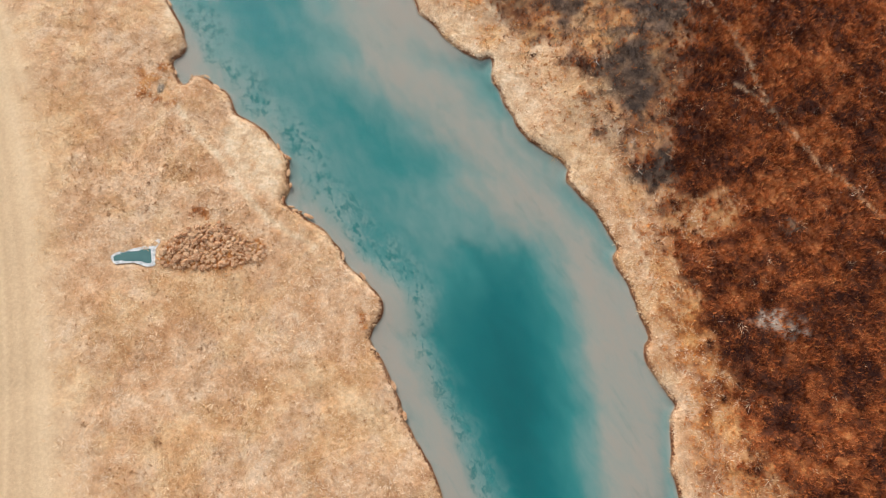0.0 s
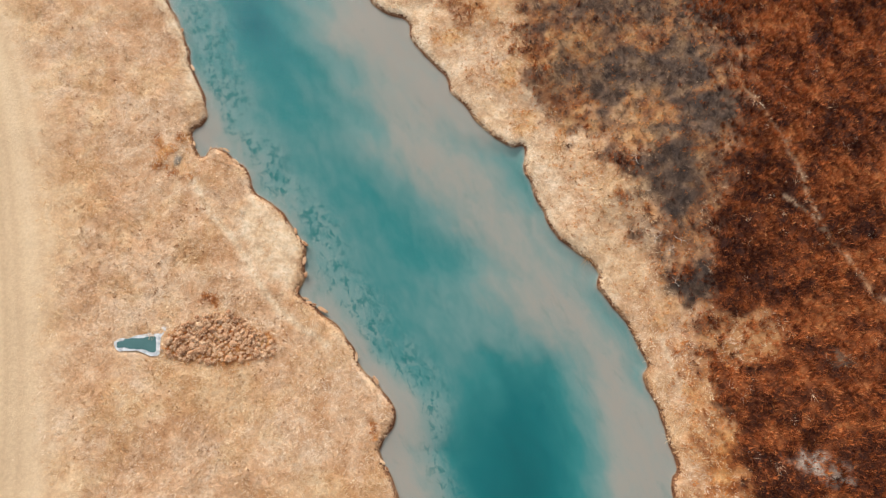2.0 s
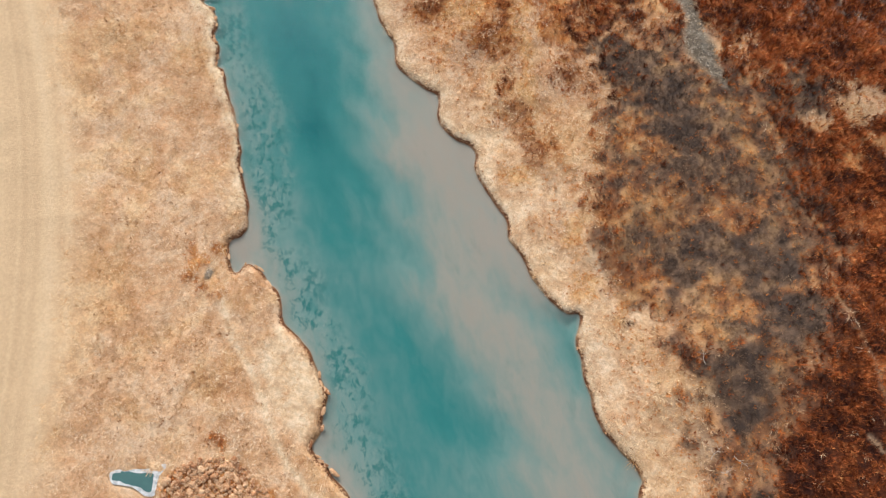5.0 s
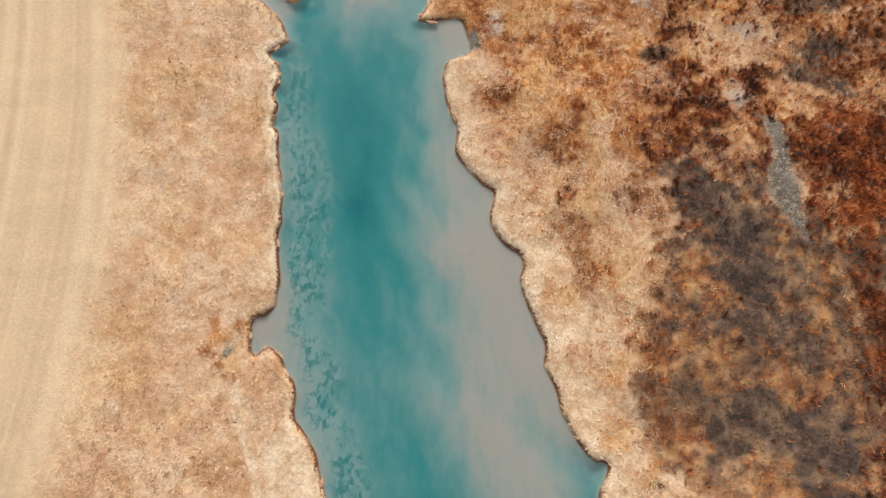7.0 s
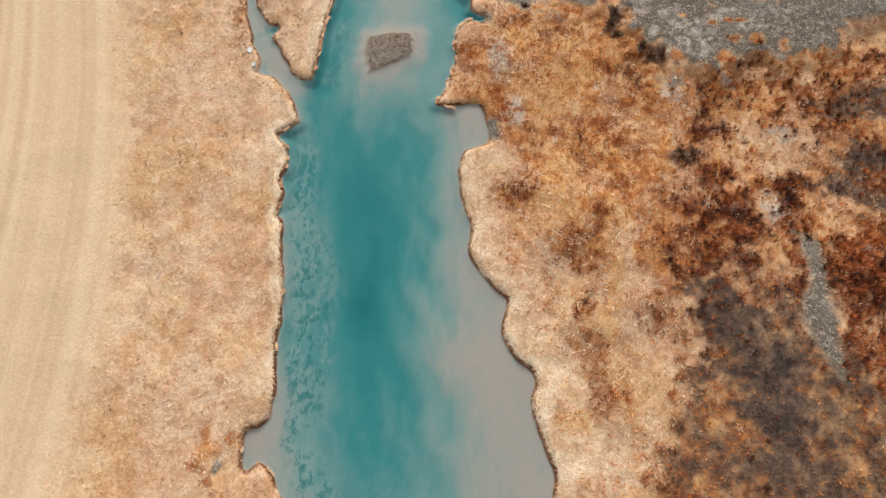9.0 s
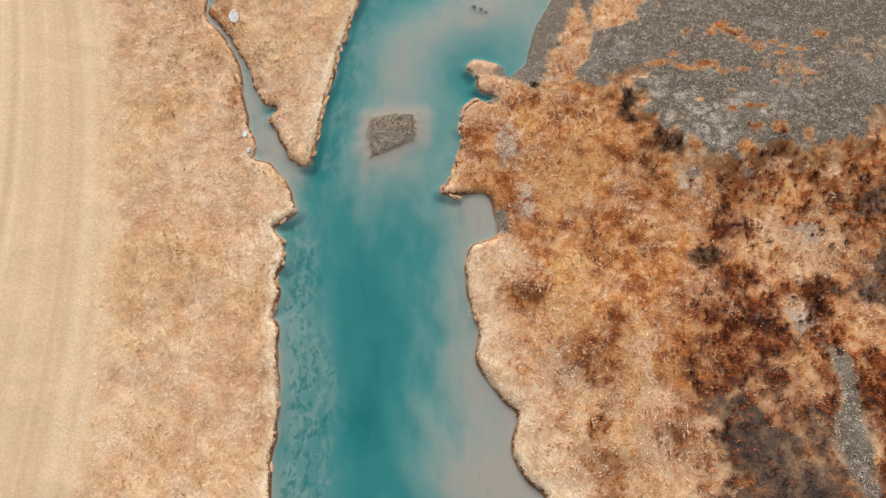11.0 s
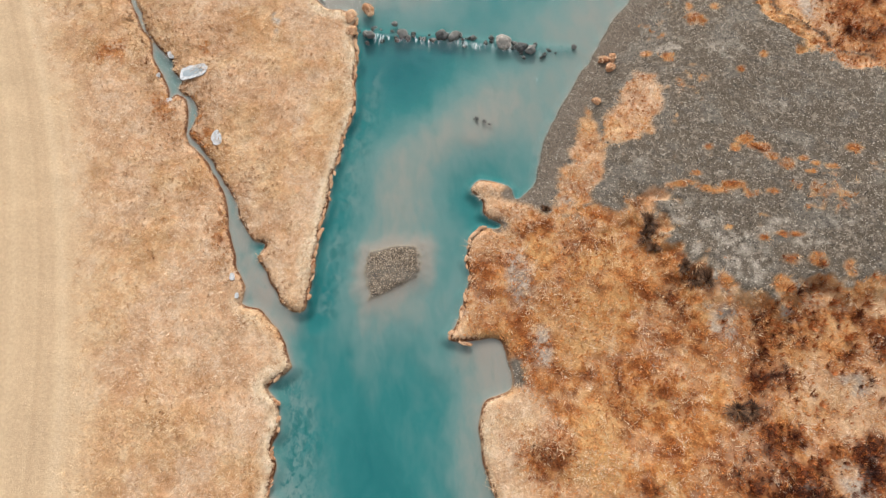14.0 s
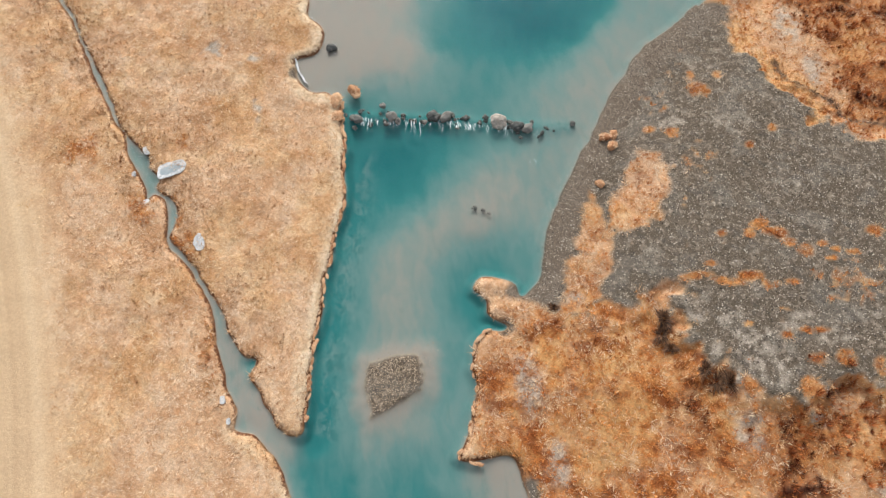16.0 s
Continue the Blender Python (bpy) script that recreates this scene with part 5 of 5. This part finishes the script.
CLOD_MESHES = [stone_mesh("turf_clod", k + 20, TURF, 3, 0.7, 0.42) for k in range(8)]


TUFT_GRASS = blade_material("tuft_grass", [(0.0, (0.40, 0.195, 0.098)), (0.4, (0.57, 0.345, 0.195)), (1.0, (0.70, 0.52, 0.35))], 1.5, 0.3)


def cap_mesh(seed):
    """Dead grass that grows on a lump of unit size."""
    r = np.random.default_rng(seed)
    n = 90
    az, up = r.uniform(0, 2 * np.pi, n), r.uniform(0.15, 1.0, n)
    flat_r = np.sqrt(1 - up**2) * 0.92
    root = np.stack([flat_r * np.cos(az), flat_r * np.sin(az) * 0.88, 0.66 * up], 1)
    way = np.stack([np.cos(az), np.sin(az), np.full(n, 0.25)], 1) * r.uniform(0.18, 0.5, (n, 1))
    side = np.stack([-np.sin(az), np.cos(az), np.zeros(n)], 1) * 0.09
    ob = triangles("grass_tuft", np.stack([root - side, root + side, root + way], 1), TUFT_GRASS, r.uniform(0, 1, n))
    me = ob.data
    bpy.data.objects.remove(ob)
    return me


CAPS = [cap_mesh(k) for k in range(5)]


def stone(name, mesh, x, y, z, size, turn, label, category, group):
    ob = tagged(new(name, mesh), label, category, group)
    ob.matrix_world = pose(x, y, z, random.uniform(-8, 8), random.uniform(-8, 8), turn) @ Matrix.Diagonal((size, size, size, 1))
    return ob


def turf(name, k, x, y, z, size, turn, label, category, group):
    """A lump of earth with the grass that grows on it."""
    base = tagged(new(name), label, category, group)
    base.matrix_world = pose(x, y, z, random.uniform(-8, 8), random.uniform(-8, 8), turn)
    for part_name, mesh, part_label in (("earth", CLOD_MESHES[k % 8], "reddish-brown root-bound earth"), ("grass_tuft", CAPS[k % 5], "matted straw-coloured grass")):
        child = new(part_name, mesh)
        child.parent = base
        child.scale = size
        child["label"] = part_label
    return base


WEIR_STONES = [  # x, y, radius, pale grey (1) or dark and wet (0)
    (-24.3, 75.1, 0.60, 1), (-28.75, 73.95, 0.45, 0), (-27.95, 74.2, 0.42, 0), (-31.6, 72.85, 0.40, 0), (-32.6, 73.5, 0.24, 0), (-33.8, 71.9, 0.34, 0),
    (-22.9, 75.25, 0.42, 0), (-22.15, 75.35, 0.38, 0), (-31.0, 72.7, 0.22, 0), (-19.3, 76.8, 0.2, 0), (-23.5, 75.4, 0.22, 0), (-25.3, 75.2, 0.20, 0),
    (-29.2, 73.3, 0.18, 0), (-26.6, 74.7, 0.2, 0), (-34.2, 71.8, 0.22, 0), (-38.2, 77.0, 0.40, 0)]
for k, (x, y, r, pale_stone) in enumerate(WEIR_STONES):
    mesh = (BOULDER_MESHES if pale_stone else DARK_MESHES)[k % 4]
    stone("boulder", mesh, x, y, 0.12 * r if r > 0.3 else 0.0, r, 37 * k, "pale grey rounded boulder standing in the weir" if pale_stone else "dark wet stone in the weir line", "boulder", "stones of the weir")
for k in range(60):
    a = random.random()
    x, y = -34.8 + 15.2 * a, 71.8 + 4.6 * a + random.gauss(0, 0.42)
    stone("weir_stone", DARK_MESHES[k % 4], x, y, -0.13 + random.uniform(-0.05, 0.05), random.uniform(0.07, 0.2), random.uniform(0, 360), "small drowned dark stone in the weir line", "stone", "drowned stones of the weir")

# clods and turf lumps that have broken off the banks
LUMPS = [(-35.0, 74.0, 0.4), (-34.75, 73.75, 0.3), (-35.75, 72.6, 0.5), (-35.15, 71.4, 0.42), (-16.9, 76.3, 0.36), (-16.2, 75.8, 0.34), (-16.35, 76.7, 0.3), (-16.2, 72.6, 0.28)]
for k, (x, y, r) in enumerate(LUMPS):
    turf("turf_lump", k, x, y, max(float(ground_at(x, y)), 0) + 0.2 * r, (r, r, r), 50 * k, "tawny lump of grassy turf fallen from the bank", "turf", "fallen turf lumps")

CLOD_FIELD = [(-17.9, 13.4), (-16.6, 14.5), (-14.5, 15.2), (-12.6, 14.2), (-11.4, 13.4), (-11.3, 12.5), (-13.8, 12.0), (-16.2, 11.9), (-17.7, 12.1)]
# blocks of turf that hang on the edge of the cut banks
k = 0
for edge, chance in ((SPIT_EAST[:13], 0.85), (WEST_MID[:14], 0.2), (WEST_LOW[3:30], 0.12), (EAST_TOP[5:14], 0.4)):
    run = rounded(edge, 6, False)
    for (ax, ay), (bx, by) in zip(run[:-1], run[1:]):
        if random.random() > chance:
            continue
        x, y = ax + random.uniform(-0.12, 0.12), ay + random.uniform(-0.12, 0.12)
        r = random.uniform(0.07, 0.15)
        k += 1
        turf("bank_turf", k, x, y, 0.07 + random.uniform(-0.05, 0.06), (r * random.uniform(1.3, 2.4), r * 0.9, r * 0.7), math.degrees(math.atan2(by - ay, bx - ax)) + random.uniform(-25, 25),
                   "reddish-brown block of turf slumping from the river bank", "turf", "turf blocks along the banks")
placed = []
for k in range(4200):
    x, y = random.uniform(-18, -11), random.uniform(11.7, 15.4)
    r = 0.09 + 0.16 * random.random() ** 1.4
    if len(placed) >= 210 or inside(np.array([x]), np.array([y]), CLOD_FIELD, True, 2)[0] < 0.1:
        continue
    if all((x - a) ** 2 + (y - b) ** 2 > (0.82 * (r + c)) ** 2 for a, b, c in placed):
        placed.append((x, y, r))
for k, (x, y, r) in enumerate(placed):
    turf("grass_hummock", k, x, y, float(ground_at(x, y)) + 0.3 * r, (r, r, r), random.uniform(0, 360), "rounded tawny grass hummock beside the pond", "hummock", "hummocks beside the pond")


def pebbles(name, x, y, low, high, material, label):
    """Loose stones, each a squashed octahedron."""
    n = len(x)
    r = low + (high - low) * rng.uniform(0, 1, n) ** 3
    z = ground_at(x, y)
    az = rng.uniform(0, np.pi / 2, n)
    ring = [(x + r * f * np.cos(az + k * np.pi / 2), y + r * f * np.sin(az + k * np.pi / 2), z + r * 0.12) for k, f in enumerate((1, 0.75, 0.9, 0.7))]
    tip = (x + r * rng.uniform(-0.3, 0.3, n), y + r * rng.uniform(-0.3, 0.3, n), z + r * rng.uniform(0.5, 0.8, n))
    foot = (x, y, z - r * 0.4)
    co = np.stack([np.stack(p, 1) for p in (*ring, tip, foot)], 1)
    base = np.array([(0, 1, 4), (1, 2, 4), (2, 3, 4), (3, 0, 4), (1, 0, 5), (2, 1, 5), (3, 2, 5), (0, 3, 5)])
    tri = (np.arange(n)[:, None, None] * 6 + base[None]).reshape(-1).astype(np.int32)
    me = bpy.data.meshes.new(name)
    me.vertices.add(6 * n)
    me.vertices.foreach_set("co", co.astype(np.float32).ravel())
    me.loops.add(len(tri))
    me.loops.foreach_set("vertex_index", tri)
    me.polygons.add(len(tri) // 3)
    me.polygons.foreach_set("loop_start", np.arange(0, len(tri), 3, dtype=np.int32))
    me.update()
    me.attributes.new("tone", "FLOAT", "POINT").data.foreach_set("value", np.repeat(rng.uniform(0, 1, n), 6).astype(np.float32))
    me.materials.append(material)
    return tagged(new(name, me), label, "gravel", kind="stuff")


x, y = scattered(78)
px, py = picked(x, y, value_at(gravel * (islet < -0.5) * (land > 0), x, y))
pebbles("gravel", px, py, 0.022, 0.056, PEBBLE, "grey river gravel on the bare bar")
x, y = scattered(7)
px, py = picked(x, y, value_at(gravel * (islet < -0.5) * (land > 0.2) * soft(n1 + n0, -0.7, 0.5), x, y))
pebbles("cobbles", px, py, 0.04, 0.095, COBBLE, "pale and dark cobbles strewn over the gravel bar")
x, y = rng.uniform(-26.8, -21.6, 7500), rng.uniform(53, 59.4, 7500)
px, py = picked(x, y, value_at(soft(islet, -0.3, 0.15) + 0.05 * soft(islet, -1.6, -0.3) * soft(Y, 55.5, 57.5), x, y))
pebbles("islet_gravel", px, py, 0.028, 0.062, ISLET_PEBBLE, "brown gravel islet just above the water")


# ---- pond and ice ----
def sheet(name, outline, z, thick, material, label, category, kind="", group=""):
    """A thin slab with a rounded, uneven outline."""
    p = rounded(outline, 4)
    p = p + 0.13 * np.stack([wander(p[:, 0], p[:, 1], 0.35, 31), wander(p[:, 0], p[:, 1], 0.35, 32)], 1)
    bm = bmesh.new()
    face = bm.faces.new([bm.verts.new((a, b, z)) for a, b in p])
    if face.normal.z < 0:
        face.normal_flip()
    made = bmesh.ops.extrude_face_region(bm, geom=[face])
    bmesh.ops.translate(bm, verts=[v for v in made["geom"] if isinstance(v, bmesh.types.BMVert)], vec=(0, 0, thick))
    bmesh.ops.recalc_face_normals(bm, faces=bm.faces)
    me = bpy.data.meshes.new(name)
    bm.to_mesh(me)
    bm.free()
    me.materials.append(material)
    return tagged(new(name, me), label, category, group, kind)


POND_WATER = plain_material("pond_water", (0.045, 0.105, 0.105), (0.06, 0.13, 0.13), 0.8, 0.08, 0.02)
pond_thing = tagged(new("pond"), "small dark teal pond with a white rim of ice", "pond")
for name, outline, z, thick, material, label in (("ice_rim", POND_RIM, 0.24, 0.05, ICE, "white rime of ice"), ("pond_water", POND_EDGE, 0.292, 0.004, POND_WATER, "still dark teal water")):
    grow = 1.04 if name == "pond_water" else 0.98
    sheet(name, [(-19.5 + grow * (a + 19.5), 12.9 + grow * (b - 12.9)) for a, b in outline], z, thick, material, label, "").parent = pond_thing
ICE_PLATES = [
    ([(-45, 63.2), (-44.6, 63.8), (-43.8, 64.4), (-43.4, 64.2), (-43.2, 63.7), (-43.9, 62.9), (-44.4, 62.5)], "pale plate of ice beside the brook"),
    ([(-40.1, 59.5), (-39.9, 59.9), (-39.5, 59.7), (-39.2, 59.1), (-39.4, 58.8), (-39.8, 59)], "small crust of white ice beside the brook"),
    ([(-46.9, 64.25), (-46.7, 64.5), (-46.3, 64.2), (-46.5, 64.0)], "thin rim of white ice at the brook's edge"),
    ([(-46.6, 62.35), (-46.4, 62.5), (-46.2, 62.2), (-46.35, 62.05)], "thin rim of white ice at the brook's edge"),
    ([(-44.75, 60.85), (-44.5, 61.0), (-44.4, 60.75), (-44.55, 60.55)], "thin rim of white ice at the brook's edge"),
    ([(-40.3, 75.1), (-39.7, 74.25), (-38.95, 73.6), (-38.35, 73.25), (-38.8, 73.62), (-39.4, 74.1), (-39.9, 74.7), (-40.2, 75.15)], "narrow white line of ice along the silty bay"),
    ([(-33.5, 50.9), (-33.3, 51.1), (-33.1, 50.8), (-33.3, 50.6)], "thin rim of white ice at the brook's edge"),
    ([(-32.6, 49.9), (-32.45, 50.05), (-32.3, 49.8), (-32.45, 49.7)], "thin rim of white ice at the brook's edge")]
MELT_WATER = plain_material("melt_water", (0.24, 0.29, 0.31), (0.36, 0.40, 0.42), 1.5, 0.15, 0.05)
first_plate = None
for outline, label in ICE_PLATES:
    c = np.mean(outline, 0)
    plate = sheet("ice_plate", outline, max(float(ground_at(c[0], c[1])), 0.0) - 0.02, 0.09, ICE, label, "ice", "", "ice along the brook")
    first_plate = plate if outline is ICE_PLATES[0][0] else first_plate
MELT = [(-44.75, 63.15), (-44.3, 63.6), (-43.75, 64.0), (-43.5, 63.8), (-43.9, 63.2), (-44.4, 62.8)]
sheet("melt_pool", MELT, float(np.max([v.co.z for v in first_plate.data.vertices])) + 0.002, 0.004, MELT_WATER, "film of grey melt water", "").parent = first_plate

# ---- white water below the weir ----
DOWN = np.array((0.323, -0.946))


def foam_streaks(name, starts, label):
    """Thin broken ribbons of foam that trail downstream."""
    verts, faces = [], []
    for x, y, length, width in starts:
        steps = max(3, int(length / 0.12))
        side = np.array((DOWN[1], -DOWN[0]))
        sway = random.uniform(0, 9)
        base = len(verts)
        for i in range(steps + 1):
            t = i / steps
            p = np.array((x, y)) + DOWN * length * t + side * 0.04 * math.sin(sway + 5 * t) + np.array((random.gauss(0, 0.02), random.gauss(0, 0.02)))
            half = width * (0.25 + 0.75 * math.sin(math.pi * min(1, t + 0.15))) * random.uniform(0.3, 1.0)
            verts += [(*(p - side * half), 0.012), (*(p + side * half), 0.012)]
        faces += [(base + 2 * i, base + 2 * i + 1, base + 2 * i + 3, base + 2 * i + 2) for i in range(steps) if random.random() < 0.8]
    me = bpy.data.meshes.new(name)
    me.from_pydata(verts, [], faces)
    me.materials.append(FOAM)
    return tagged(new(name, me), label, "foam", kind="stuff")


starts = []
for cx, n, spread, longest in ((-33.4, 7, 0.3, 0.9), (-32.6, 3, 0.2, 0.5), (-31.2, 5, 0.3, 0.9), (-30.2, 7, 0.35, 1.2), (-27.3, 6, 0.4, 0.5), (-26.6, 12, 0.6, 0.8), (-25.8, 8, 0.4, 0.9), (-23.6, 8, 0.25, 1.1), (-22.2, 4, 0.3, 0.7)):
    for i in range(2 * n):
        x = cx + random.gauss(0, 1.3 * spread)
        starts.append((x, 71.8 + 0.303 * (x + 34.8) - 0.15 + random.gauss(0, 0.12), random.uniform(0.15, longest), random.uniform(0.014, 0.045)))
starts += [(-20.9 + random.gauss(0, 0.15), 73.1 + random.gauss(0, 0.12), random.uniform(0.1, 0.35), 0.03) for i in range(6)]
foam_streaks("weir_foam", starts, "white foam trailing from the weir stones")

# drowned gravel that breaks the surface on the shoal
for k in range(9):
    stone("shoal_stone", DARK_MESHES[k % 4], -23.2 + random.gauss(0, 0.2), 68.1 + random.gauss(0, 0.1), 0.0, random.uniform(0.05, 0.12), 60 * k, "dark stone breaking the surface of a silt shoal", "stone", "stones on the shoal")

# dark shrubs at the rim of the gravel bar
SHRUB = blade_material("shrub_twigs", [(0.0, (0.055, 0.036, 0.028)), (0.5, (0.15, 0.085, 0.052)), (1.0, (0.30, 0.16, 0.085))], 1.5, 0.4)


def shrub(x, y, r, tall):
    """A low dense bush: a fan of twigs from one root."""
    n = 420
    az, rise = rng.uniform(0, 2 * np.pi, n), rng.uniform(0.1, 1.0, n)
    reach = r * np.sqrt(1 - 0.75 * rise**2) * rng.uniform(0.3, 1.1, n) * (1 + 0.35 * np.sin(2 * az + r * 40) + 0.2 * np.sin(5 * az + r * 90))
    z = float(ground_at(x, y))
    foot = np.stack([x + 0.45 * reach * np.cos(az), y + 0.45 * reach * np.sin(az), np.full(n, z) + 0.45 * tall * rise - 0.03], 1)
    tip = np.stack([x + reach * np.cos(az), y + reach * np.sin(az), z + tall * rise], 1)
    side = np.stack([-np.sin(az), np.cos(az), np.zeros(n)], 1) * 0.035
    base = tagged(new("shrub"), "dark leafless shrub at the rim of the gravel bar", "shrub", "shrubs at the gravel rim")
    for k in range(6):
        mine = (az >= k * np.pi / 3) & (az < (k + 1) * np.pi / 3)
        triangles("branch", np.stack([foot - side, foot + side, tip], 1)[mine], SHRUB, rng.uniform(0, 1, int(mine.sum()))).parent = base
    return base


for x, y, r, tall in ((-10.2, 64.5, 0.7, 0.45), (-10.1, 63.6, 0.75, 0.5), (-9.4, 62.9, 0.5, 0.35), (-7.4, 62.2, 0.6, 0.4), (-6.6, 61.8, 0.75, 0.45), (-5.9, 62.0, 0.7, 0.5), (-16.6, 63.2, 0.35, 0.25),
                      (-2.3, 55.0, 0.8, 0.4), (-1.6, 55.3, 0.6, 0.4)):
    shrub(x, y, r, tall)

# bleached dead branches caught in the grey heather
BLEACHED = plain_material("bleached_wood", (0.30, 0.245, 0.20), (0.52, 0.45, 0.38), 9.0)


def limb(name, points, thick, parent):
    """A crooked tapered stick through the points."""
    curve = bpy.data.curves.new(name, "CURVE")
    curve.dimensions, curve.bevel_depth, curve.bevel_resolution = "3D", thick, 1
    line = curve.splines.new("POLY")
    line.points.add(len(points) - 1)
    for k, (p, q) in enumerate(zip(line.points, points)):
        p.co, p.radius = (*q, 1), 1 - 0.75 * k / (len(points) - 1)
    stick = new(name, curve)
    me = bpy.data.meshes.new_from_object(stick)
    bpy.data.objects.remove(stick)
    me.materials.append(BLEACHED)
    ob = new(name, me)
    ob.parent = parent
    return ob


for x, y, turn, length in ((11.9, 21.5, 70, 1.1), (12.6, 20.6, 10, 0.8), (13.2, 21.2, -40, 1.0), (12.9, 18.6, 100, 0.7), (10.5, 26.5, 120, 0.9)):
    fallen = tagged(new("dead_branch"), "bleached forked dead branch lying in grey heather", "branch", "dead branches in the heather")
    z = float(ground_at(x, y)) + 0.24
    fallen.location = (x, y, z)
    spine = [Vector((length * (u - 0.5), 0.10 * math.sin(5 * u + turn), 0.03 * math.sin(9 * u))) for u in np.linspace(0, 1, 7)]
    spin = Matrix.Rotation(radians(turn), 3, "Z")
    limb("stem", [spin @ p for p in spine], 0.020, fallen)
    for at, side in ((2, 1), (3, -1), (4, 1)):
        twig = [spine[at] + Vector((0.10 * u * length * 2, side * 0.14 * u * length * 2, 0.03 * u)) + Vector((0, 0.03 * math.sin(4 * u), 0)) for u in np.linspace(0, 1.4, 5)]
        limb("twig", [spin @ p for p in twig], 0.012, fallen)
